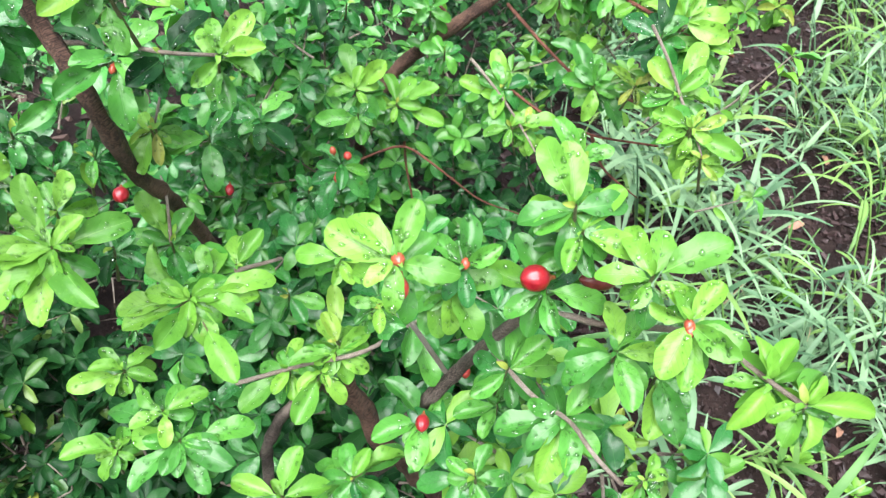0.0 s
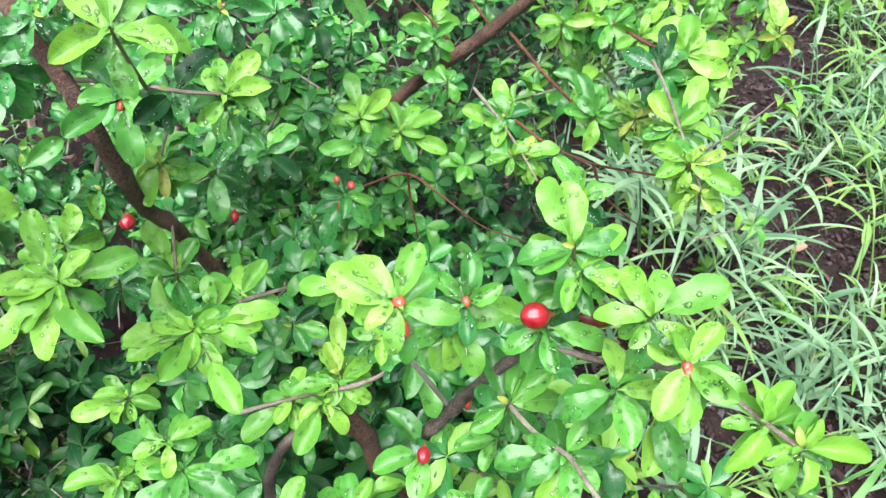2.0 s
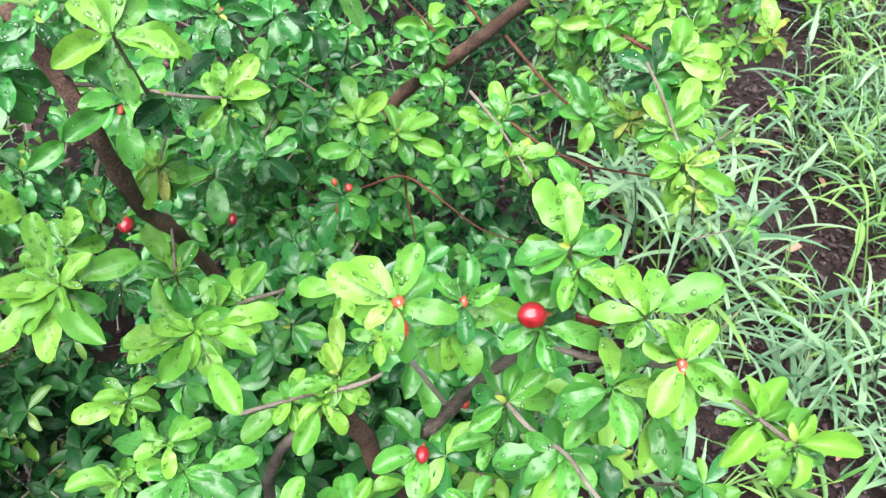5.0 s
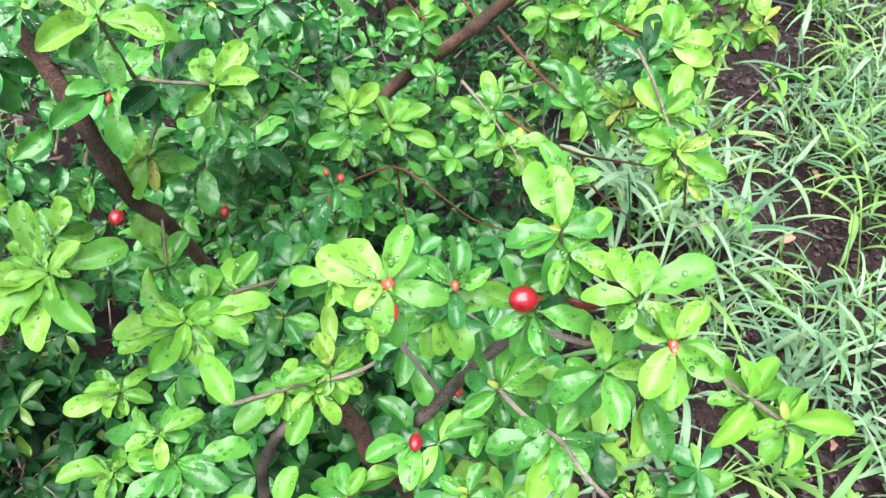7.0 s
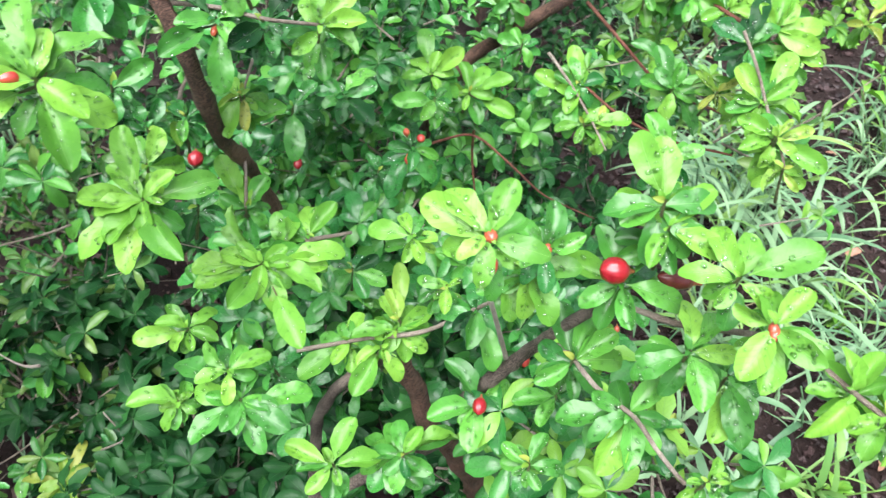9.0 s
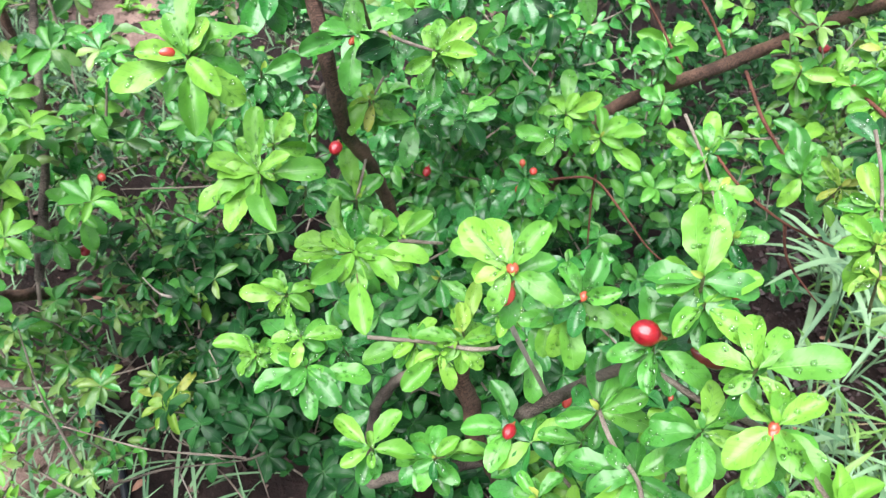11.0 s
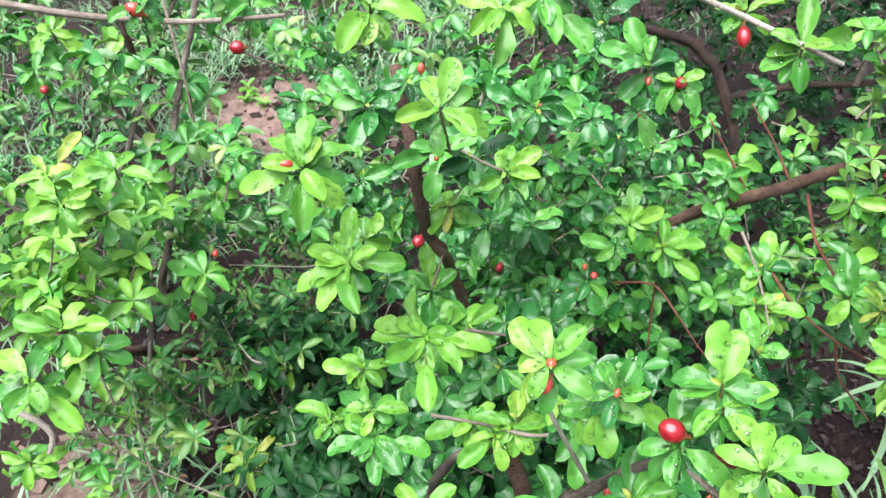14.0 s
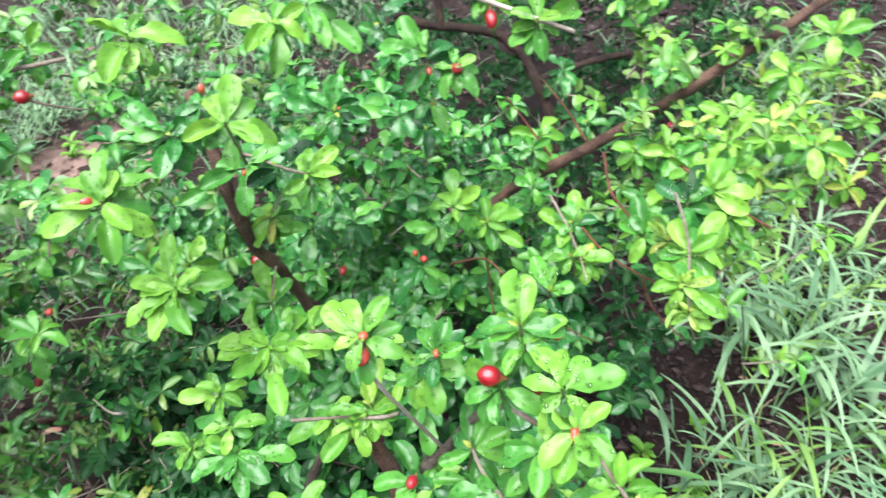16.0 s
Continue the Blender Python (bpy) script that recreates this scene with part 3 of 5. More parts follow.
def flower_bud(place, axis, r, stretch):
    """A waxy bud: a swollen body narrowing to a closed, pointed tip, on a short calyx stalk."""
    a = np.array(axis)
    f = frame_of(a, (0.3, 0.2, 1.0) if abs(a[2]) < 0.9 else (1.0, 0.2, 0.1))
    n = 30
    ang = np.arange(n) * 2 * np.pi / n

    def lathe(profile, ribs):
        rings = []
        for h, w in profile:
            rr = r * w * (1 - ribs * np.clip(np.cos(6 * ang), 0, 1) ** 3 * (h > 0.25))
            rings.append(np.stack([np.full(n, h * r * stretch), rr * np.cos(ang), rr * np.sin(ang)], -1))
        verts = np.concatenate(rings) @ f.T
        faces = [(k * n + i, k * n + (i + 1) % n, (k + 1) * n + (i + 1) % n, (k + 1) * n + i) for k in range(len(profile) - 1) for i in range(n)]
        faces += [tuple(range(n))[::-1], tuple(range((len(profile) - 1) * n, len(profile) * n))]
        return verts.tolist(), faces

    verts, faces = lathe([(-1.0, 0.30), (-0.85, 0.62), (-0.5, 0.92), (-0.1, 1.0), (0.3, 0.94), (0.62, 0.74), (0.84, 0.45), (0.97, 0.2), (1.03, 0.05)], 0.13)
    body = link_mesh("flower_bud", verts, faces, BUD_DULL if stretch > 1.95 else BUD_RED if r > 0.0065 else BUD_ORANGE if r > 0.0045 else BUD_BROWN, shrub, label="waxy red bud" if r > 0.0065 else "small orange-red bud" if r > 0.0045 else "tiny reddish-brown bud")
    body.location = place
    verts, faces = lathe([(-1.6, 0.14), (-1.35, 0.18), (-1.12, 0.30), (-0.95, 0.5), (-0.86, 0.62), (-0.84, 0.4)], 0)
    link_mesh("calyx", verts, faces, CALYX, body, label="brown calyx stalk")


# stems and branches, from the root up
stem("main_stem", .011, .008, (-0.16, 0.78, 0), (-0.22, 0.72, 0.35), (-0.275, 0.62, 0.72), (-0.292, 0.59, 0.853), (-0.293, 0.535, 0.959), (-0.297, 0.522, 1.069), (-0.334, 0.563, 1.103), (-0.376, 0.601, 1.135))
stem("main_stem", .017, .012, (0.05, 0.46, 0), (0.03, 0.43, 0.4), (-0.03, 0.405, 0.6), (-0.062, 0.416, 0.68), (-0.087, 0.425, 0.756), (-0.106, 0.444, 0.772))
stem("branch", .009, .006, (-0.03, 0.405, 0.6), (-0.2, 0.35, 0.45), (-0.182, 0.385, 0.66), (-0.135, 0.391, 0.771), (-0.098, 0.425, 0.756))
stem("branch", .0092, .0048, (-0.03, 0.42, 0.64), (0.011, 0.366, 0.833), (0.033, 0.383, 0.848), (0.051, 0.374, 0.906), (0.091, 0.365, 0.984))
stem("twig", .003, .0018, (0.088, 0.364, 0.983), (0.109, 0.365, 0.99), (0.138, 0.347, 0.986), (0.172, 0.344, 0.997), (0.196, 0.295, 1.062), (0.202, 0.272, 1.074), (0.222, 0.254, 1.07), (0.238, 0.237, 1.073))
# a grey twig in the bleached bark, lightened to offset its weak light
stem("pale_twig", .0026, .0018, (0.024, 0.383, 0.848), (-0.006, 0.304, 1.054), (-0.019, 0.306, 1.082), (-0.013, 0.303, 1.119))
stem("twig", .0026, .0018, (-0.116, 0.414, 0.804), (-0.063, 0.422, 0.812), (-0.005, 0.422, 0.877), (0.022, 0.366, 0.988))
stem("twig", .0028, .002, (-0.197, 0.401, 0.779), (-0.142, 0.414, 0.791), (-0.116, 0.414, 0.804))
stem("twig", .0024, .0018, (0.033, 0.383, 0.848), (0.065, 0.363, 0.925), (0.074, 0.341, 0.932), (0.099, 0.307, 0.928), (0.124, 0.298, 0.934), (0.129, 0.253, 0.961), (0.154, 0.236, 0.947))
stem("twig", .003, .002, (-0.199, 0.487, 0.863), (-0.159, 0.523, 0.842))
stem("twig", .003, .0015, (-0.334, 0.543, 0.965), (-0.343, 0.565, 0.983), (-0.324, 0.585, 1.001))
stem("twig", .0025, .0015, (-0.324, 0.551, 1.093), (-0.273, 0.557, 1.091), (-0.227, 0.542, 1.092), (-0.182, 0.508, 1.117), (-0.168, 0.508, 1.117))
stem("twig", .002, .0012, (-0.26, 0.612, 1.028), (-0.264, 0.595, 1.013), (-0.271, 0.565, 0.988))
stem("twig", .002, .001, (-0.275, 0.522, 0.864), (-0.282, 0.567, 0.902), (-0.3, 0.597, 0.889))
stem("main_stem", .015, .008, (-0.2, 0.95, 0), (-0.18, 1, 0.4), (-0.1, 1.03, 0.68), (-0.035, 1.045, 0.75), (0.045, 1.03, 0.824), (0.131, 1.11, 0.854), (0.253, 1.053, 1.008), (0.372, 1.206, 1.047), (0.456, 1.31, 1.079))
stem("red_twig", .0028, .001, (0.019, 1.023, 0.832), (-0.025, 1.04, 0.875), (-0.075, 1.058, 0.921))
stem("red_twig", .0028, .001, (0.073, 1.071, 0.846), (0.031, 1.094, 0.891), (-0.023, 1.11, 0.937))
stem("red_twig", .0022, .0015, (0.079, 0.873, 0.839), (0.148, 0.791, 0.835), (0.215, 0.769, 0.818), (0.296, 0.739, 0.832))
stem("red_twig", .0025, .001, (0.215, 0.771, 0.819), (0.234, 0.759, 0.77), (0.296, 0.75, 0.723))
stem("red_twig", .0022, .001, (-0.113, 0.833, 0.7), (-0.041, 0.81, 0.76), (0.027, 0.773, 0.729), (0.071, 0.769, 0.686), (0.16, 0.784, 0.634))
stem("red_twig", .0022, .0015, (-0.041, 0.81, 0.76), (-0.041, 0.828, 0.696), (-0.026, 0.815, 0.606))
stem("twig", .0025, .0012, (0.049, 0.863, 0.87), (0.093, 0.816, 0.844), (0.124, 0.773, 0.82), (0.137, 0.738, 0.816))
stem("twig", .0021, .0013, (0.23, 0.696, 1.038), (0.253, 0.663, 1.01), (0.262, 0.639, 0.989), (0.26, 0.573, 1.001), (0.269, 0.552, 0.983))
stem("red_twig", .0028, .002, (0.22, 0.855, 0.982), (0.277, 0.803, 0.977), (0.327, 0.782, 0.96), (0.363, 0.771, 0.951))
stem("red_twig", .0028, .002, (0.11, 1.047, 0.842), (0.143, 0.852, 0.904), (0.2, 0.821, 0.864), (0.305, 0.806, 0.839))
stem("branch", .012, .009, (-0.985, 0.246, 0.67), (-0.934, 0.293, 0.684), (-0.877, 0.349, 0.701), (-0.846, 0.391, 0.722), (-0.877, 0.472, 0.667))
stem("twig", .005, .003, (-0.847, 0.37, 1.198), (-0.726, 0.43, 1.182), (-0.61, 0.499, 1.176), (-0.517, 0.565, 1.182))
stem("twig", .003, .002, (-0.982, 0.729, 1.088), (-0.907, 0.675, 0.92), (-0.895, 0.659, 0.823), (-0.851, 0.614, 0.756))
stem("twig", .0025, .001, (-0.552, 0.51, 1.152), (-0.535, 0.539, 1.124), (-0.512, 0.569, 1.108))
stem("pale_twig", .004, .003, (-0.549, 0.068, 0.946), (-0.496, 0.086, 0.931), (-0.459, 0.095, 0.918), (-0.464, 0.075, 0.902))
stem("pale_twig", .003, .0025, (-0.052, 0.644, 1.288), (-0.004, 0.659, 1.273), (0.059, 0.627, 1.272), (0.095, 0.637, 1.259))
stem("main_stem", .014, .01, (-1, 0.75, 0), (-0.997, 0.293, 0.498), (-0.898, 0.344, 0.68), (-1.021, 0.525, 0.8))
stem("twig", .003, .0015, (-1.101, 0.516, 0.84), (-1.121, 0.528, 0.863), (-1.052, 0.5, 0.944))
stem("branch", .006, .003, (-0.87, 0.338, 0.687), (-1.214, 0.912, 0.9), (-1.222, 1.035, 0.944))
stem("branch", .008, .005, (-0.827, 0.394, 0.535), (-0.842, 0.506, 0.7), (-0.947, 0.673, 0.867), (-0.983, 0.803, 1.008))
stem("twig", .0025, .001, (-0.883, 0.219, 0.406), (-0.816, 0.318, 0.309), (-0.708, 0.404, 0.325), (-0.652, 0.466, 0.349))
stem("twig", .004, .002, (-0.816, 0.367, 0.504), (-0.849, 0.431, 0.583), (-0.881, 0.479, 0.646))

# leafy shoots
shoot(YOUNG, (-0.203, 0.437, 1.22), (0.302, -0.465, 0.832), (-124, 39), (145, 41), (112, 51), (78, 37), (-6, 41), (16, 47))
shoot(YOUNG, (-0.329, 0.373, 1.143), (0.377, -0.361, 0.853), (165, 53), (126, 56), (72, 55), (3, 52), (-46, 60), (-120, 60))
shoot(MID, (-0.269, 0.54, 1.09), (0.256, -0.482, 0.838), (-165, 38), (163, 52), (-118, 62), (-67, 59), (52, 42))
shoot(MID, (-0.227, 0.541, 1.091), (0.222, -0.491, 0.842), (-115, 45), (66, 50), (22, 29), (-51, 27), (-14, 27))
shoot(YOUNG, (-0.168, 0.508, 1.117), (0.18, -0.501, 0.846), (63, 42), (20, 35), (-18, 37), (-117, 31), (140, 26), (107, 28))
shoot(MID, (-0.375, 0.513, 1.01), (0.315, -0.407, 0.858), (136, 35), (68, 42), (-66, 26), (-153, 24))
shoot(MID, (-0.339, 0.493, 0.993), (0.29, -0.396, 0.872), (142, 36), (87, 29), (-138, 11))
shoot(MATURE, (-0.329, 0.532, 0.982), (0.272, -0.414, 0.869), (-65, 29))
shoot(YOUNG, (-0.273, 0.563, 0.986), (0.228, -0.442, 0.868), (-95, 40))
shoot(NEW, (-0.27, 0.566, 0.988), (0.226, -0.445, 0.867), (-71, 32), (-138, 25))
shoot(MID, (-0.23, 0.592, 0.955), (0.186, -0.448, 0.875), (151, 26), (65, 35), (-72, 53), (-144, 42), (1, 34))
shoot(MID, (-0.182, 0.619, 0.957), (0.148, -0.467, 0.872), (-175, 31), (62, 43), (33, 37), (-38, 51), (-78, 31), (-127, 26))
shoot(MID, (-0.218, 0.649, 0.982), (0.175, -0.486, 0.856), (-91, 29), (-43, 27))
shoot(MID, (-0.331, 0.565, 1.15), (0.317, -0.509, 0.8), (-95, 33), (-42, 26), (-129, 31))
shoot(MID, (-0.384, 0.558, 1.104), (0.342, -0.469, 0.814), (13, 42), (-52, 45), (78, 27))
shoot(MID, (-0.214, 0.674, 1.091), (0.187, -0.55, 0.814), (-70, 35), (-112, 30), (-5, 32))
shoot(MID, (-0.217, 0.894, 0.963), (0.144, -0.559, 0.817), (-73, 52), (-40, 50), (-10, 55))
shoot(YOUNG, (-0.304, 0.399, 1.002), (0.285, -0.347, 0.894), (127, 63), (38, 61), (-46, 67), (-104, 45), (-158, 49), (-84, 61), (-123, 63), (4, 15))
shoot(YOUNG, (-0.323, 0.448, 0.992), (0.287, -0.371, 0.883), (90, 35), (36, 36))
shoot(MATURE, (-0.275, 0.522, 0.864), (0.208, -0.369, 0.906), (131, 63), (73, 41), (177, 41), (-24, 29), (-137, 37), (-161, 62))
shoot(YOUNG, (-0.232, 0.441, 0.876), (0.189, -0.333, 0.924), (140, 65), (-166, 68), (26, 80), (13, 62), (-7, 61), (-52, 97), (-105, 69), (-55, 49), (-149, 66))
shoot(YOUNG, (-0.221, 0.474, 0.864), (0.176, -0.349, 0.921), (86, 39), (121, 34))
shoot(YOUNG, (-0.198, 0.492, 0.867), (0.158, -0.362, 0.919), (62, 44))
shoot(MID, (-0.276, 0.431, 0.964), (0.246, -0.356, 0.901), (-90, 30))
shoot(YOUNG, (-0.343, 0.439, 0.732), (0.23, -0.274, 0.934), (145, 36), (60, 38), (-150, 57), (-109, 28), (-6, 35), (-61, 24))
shoot(YOUNG, (-0.249, 0.347, 0.819), (0.197, -0.252, 0.947), (152, 35), (38, 42), (-72, 30), (-149, 30))
shoot(MATURE, (-0.236, 0.331, 0.79), (0.183, -0.234, 0.955), (157, 78), (22, 69), (-21, 55), (-80, 34), (-128, 58), (-53, 55), (83, 32), (-178, 45))
shoot(YOUNG, (-0.295, 0.318, 0.794), (0.225, -0.221, 0.949), (-165, 44), (159, 25), (-110, 28), (-21, 17))
shoot(YOUNG, (-0.091, 0.422, 0.812), (0.076, -0.307, 0.949), (-165, 45), (45, 42), (-151, 21), (-20, 36))
shoot(NEW, (-0.09, 0.431, 0.819), (0.075, -0.316, 0.946), (99, 61))
shoot(YOUNG, (-0.141, 0.414, 0.791), (0.111, -0.293, 0.95), (-136, 61))
shoot(YOUNG, (-0.106, 0.407, 0.799), (0.086, -0.293, 0.952), (-109, 56), (-56, 19))
shoot(YOUNG, (-0.083, 0.468, 0.916), (0.076, -0.378, 0.923), (177, 43), (-59, 26), (123, 27))
shoot(YOUNG, (-0.013, 0.304, 1.119), (0.028, -0.378, 0.925), (156, 47), (73, 38), (-13, 36), (-92, 29), (135, 40), (-135, 23))
shoot(YOUNG, (-0.043, 0.434, 0.886), (0.042, -0.345, 0.937), (174, 27), (-86, 25), (39, 15))
shoot(MATURE, (0.032, 0.359, 1.048), (-0.027, -0.377, 0.926), (82, 35), (18, 29), (136, 32), (-144, 20))
shoot(YOUNG, (0.022, 0.36, 1.022), (-0.015, -0.363, 0.932), (3, 37), (-58, 44), (166, 28))
shoot(MATURE, (0.009, 0.372, 0.992), (-0.001, -0.355, 0.935), (-78, 33))
shoot(MATURE, (0.096, 0.361, 1.019), (-0.093, -0.359, 0.929), (112, 46), (152, 48), (-81, 36), (-149, 34), (60, 45), (-15, 48))
shoot(YOUNG, (0.117, 0.373, 1.073), (-0.123, -0.398, 0.909), (143, 44), (45, 43), (-26, 42), (-117, 30), (47, 22))
shoot(YOUNG, (0.109, 0.38, 1.092), (-0.116, -0.416, 0.902), (115, 52), (91, 47))
shoot(MATURE, (0.123, 0.445, 1.076), (-0.122, -0.448, 0.885), (120, 37), (91, 28), (14, 24))
shoot(YOUNG, (0.16, 0.33, 1.078), (-0.176, -0.361, 0.916), (105, 42), (19, 53), (169, 35), (-128, 23), (-38, 31), (68, 37))
shoot(YOUNG, (0.179, 0.295, 1.076), (-0.202, -0.326, 0.924), (44, 33), (150, 26), (-33, 39), (-125, 40), (-57, 37), (-105, 42))
shoot(MATURE, (0.149, 0.317, 1.001), (-0.147, -0.309, 0.94), (87, 37), (-159, 42), (-3, 33), (-81, 43), (48, 38))
shoot(MATURE, (0.194, 0.327, 0.957), (-0.177, -0.292, 0.94), (-104, 51), (-86, 51), (-59, 35))
shoot(MATURE, (0.075, 0.34, 0.931), (-0.063, -0.3, 0.952), (107, 51), (70, 46), (7, 42), (-147, 36), (36, 42))
shoot(MATURE, (0.119, 0.296, 0.932), (-0.106, -0.264, 0.959), (-86, 39), (-175, 55), (46, 38), (-113, 50), (-10, 29), (156, 29))
shoot(MATURE, (0.002, 0.349, 0.814), (0.005, -0.263, 0.965), (132, 50), (41, 36), (-158, 48), (-96, 46), (-124, 26))
shoot(MATURE, (0.072, 0.342, 0.865), (-0.055, -0.275, 0.96), (-165, 40), (-116, 32), (59, 22))
shoot(YOUNG, (-0.138, 0.297, 0.739), (0.087, -0.215, 0.973), (166, 52), (76, 50), (21, 47), (-58, 20), (-121, 35))
shoot(MATURE, (-0.077, 0.325, 0.72), (0.039, -0.229, 0.973), (110, 33), (30, 65), (-88, 38), (-20, 41), (-149, 39))
shoot(MATURE, (0.052, 0.282, 0.84), (-0.037, -0.223, 0.974), (146, 28), (63, 30), (1, 31), (-142, 16))
shoot(MATURE, (-0.051, 0.449, 0.861), (0.047, -0.344, 0.938), (-135, 23))
shoot(NEW, (0.229, 0.4, 0.678), (-0.144, -0.248, 0.958), (167, 17), (38, 28), (-68, 43), (-134, 32), (-10, 34), (72, 35))
shoot(YOUNG, (0.171, 0.239, 0.949), (-0.162, -0.218, 0.962), (58, 22), (-175, 14), (21, 19))
shoot(YOUNG, (0.222, 0.254, 1.07), (-0.252, -0.276, 0.928), (54, 30), (90, 26), (120, 24), (-152, 20), (-136, 33), (-88, 24), (12, 12), (20, 24), (-40, 22), (170, 24), curled=True)
shoot(YOUNG, (0.238, 0.238, 1.074), (-0.273, -0.259, 0.926), (-11, 36), (43, 20), (-94, 22), (-131, 25), (61, 24), (-164, 22), (90, 18), curled=True)
shoot(YOUNG, (0.258, 0.643, 0.993), (-0.195, -0.486, 0.852), (56, 65), (114, 45), (-18, 39), (162, 25))
shoot(YOUNG, (0.255, 0.575, 1.003), (-0.205, -0.46, 0.864), (-161, 33), (-38, 54), (148, 35))
shoot(NEW, (0.254, 0.567, 1.009), (-0.207, -0.46, 0.864), (12, 33), (47, 19))
shoot(NEW, (0.267, 0.552, 0.984), (-0.214, -0.438, 0.873), (-139, 30), (-65, 23))
shoot(MID, (0.246, 0.704, 1.019), (-0.182, -0.523, 0.832), (143, 43), (74, 55), (38, 34), (-162, 27))
shoot(YOUNG, (0.274, 0.729, 1.025), (-0.199, -0.531, 0.824), (122, 29), (-0, 46), (-33, 47), (74, 46), (47, 32))
shoot(MATURE, (0.205, 0.779, 0.895), (-0.13, -0.5, 0.856), (107, 60), (71, 35), (-3, 45), (-59, 57), (-107, 40), (155, 39))
shoot(MATURE, (0.233, 0.908, 0.953), (-0.141, -0.558, 0.817), (-117, 41), (-70, 39), (173, 27), (39, 31))
shoot(YOUNG, (0.095, 0.834, 0.829), (-0.053, -0.498, 0.865), (97, 68), (155, 62))
shoot(YOUNG, (0.106, 0.778, 0.824), (-0.062, -0.477, 0.877), (-168, 37), (-108, 27), (8, 60))
shoot(NEW, (0.126, 0.775, 0.822), (-0.074, -0.474, 0.877), (79, 30))
shoot(YOUNG, (-0.055, 0.858, 0.792), (0.037, -0.492, 0.87), (111, 44), (61, 47), (17, 66), (-20, 72), (-98, 25))
shoot(YOUNG, (-0.11, 0.84, 0.83), (0.072, -0.499, 0.864), (137, 43), (108, 69), (43, 58), (-169, 38), (-53, 26))
shoot(MATURE, (-0.091, 0.715, 0.889), (0.069, -0.481, 0.874), (-167, 47), (-106, 34), (-24, 19))
shoot(MID, (-0.113, 0.69, 0.828), (0.08, -0.445, 0.892), (147, 37), (-11, 32), (-110, 66), (100, 39), (-47, 45))
shoot(YOUNG, (-0.232, 0.383, 1.332), (0.386, -0.484, 0.785), (-82, 40), (32, 39), (-158, 31), (99, 23), (-55, 30))
shoot(YOUNG, (-0.21, 0.565, 1.268), (0.288, -0.549, 0.785), (-57, 58), (-103, 39), (-165, 48), (62, 36), (1, 35))
shoot(MATURE, (-0.183, 0.592, 1.277), (0.263, -0.571, 0.778), (-37, 48), (-15, 71), (25, 56), (64, 32))
shoot(MID, (-0.163, 0.88, 0.952), (0.111, -0.556, 0.824), (-102, 34), (-37, 33), (173, 23), (-66, 47))
shoot(MID, (-0.134, 0.982, 0.873), (0.082, -0.552, 0.83), (-55, 28), (-155, 18), (44, 33))
shoot(MATURE, (-0.011, 0.997, 0.864), (0.011, -0.556, 0.831), (-123, 30), (26, 35), (158, 45))
shoot(MID, (-0.157, 0.676, 0.791), (0.106, -0.423, 0.9), (-60, 28), (132, 26))
shoot(MATURE, (0.013, 0.905, 0.851), (-0.003, -0.528, 0.849), (163, 37), (-61, 29))
shoot(MID, (-0.16, 0.52, 0.778), (0.117, -0.347, 0.931), (41, 33), (166, 30), (-53, 35), (-9, 40), (-104, 34))
shoot(MID, (-0.11, 0.437, 0.7), (0.079, -0.279, 0.957), (-60, 37), (-129, 28), (-22, 38))
shoot(MID, (-0.011, 0.417, 0.876), (0.016, -0.331, 0.943), (-63, 57), (-128, 30))
shoot(MID, (-0.333, 0.478, 0.765), (0.228, -0.306, 0.924), (-139, 28), (62, 13), (139, 28))
shoot(MID, (-0.216, 0.377, 0.779), (0.164, -0.262, 0.951), (-92, 25), (52, 38))
shoot(MATURE, (-0.067, 0.316, 0.747), (0.056, -0.22, 0.974), (32, 56), (-35, 21))
shoot(MATURE, (0.021, 0.346, 0.772), (-0.01, -0.248, 0.969), (26, 31), (-68, 28), (-120, 28))
shoot(MID, (-0.167, 0.74, 1.191), (0.205, -0.58, 0.789), (148, 33), (89, 27), (78, 51), (-73, 27))
shoot(YOUNG, (-0.981, 0.514, 1.063), (0.563, -0.289, 0.774), (-79, 41), (22, 38), (104, 28), (17, 59))
shoot(MATURE, (-0.991, 0.602, 0.976), (0.528, -0.311, 0.79), (-1, 18), (49, 39), (143, 57), (27, 46))
shoot(MATURE, (-0.467, 0.34, 1.293), (0.528, -0.353, 0.772), (-104, 29), (123, 24), (-4, 22), (-68, 24))
shoot(MATURE, (-0.56, 0.553, 1.197), (0.47, -0.421, 0.776), (-90, 41), (40, 29), (164, 28), (94, 32))
shoot(MATURE, (-1.078, 0.509, 0.968), (0.557, -0.261, 0.788), (88, 47), (-79, 30), (119, 49))
shoot(MATURE, (-1.062, 0.617, 0.884), (0.519, -0.294, 0.803), (-107, 34), (40, 42), (94, 37))
shoot(YOUNG, (-0.703, 0.384, 0.987), (0.485, -0.257, 0.836), (103, 35), (27, 52), (-62, 35), (-124, 40))
shoot(MATURE, (-0.879, 0.519, 0.808), (0.467, -0.267, 0.843), (60, 45), (-65, 36), (106, 50))
shoot(MATURE, (-0.563, 0.48, 1), (0.423, -0.33, 0.844), (-34, 43), (-142, 17), (75, 23))
shoot(MATURE, (-0.766, 0.573, 0.791), (0.423, -0.299, 0.855), (-139, 49), (-13, 39), (69, 55))
shoot(YOUNG, (-0.803, 0.273, 0.869), (0.489, -0.171, 0.855), (-80, 36), (94, 33), (24, 34))
shoot(YOUNG, (-0.749, 0.311, 0.872), (0.47, -0.196, 0.86), (-173, 32), (69, 26), (6, 42), (-56, 35))
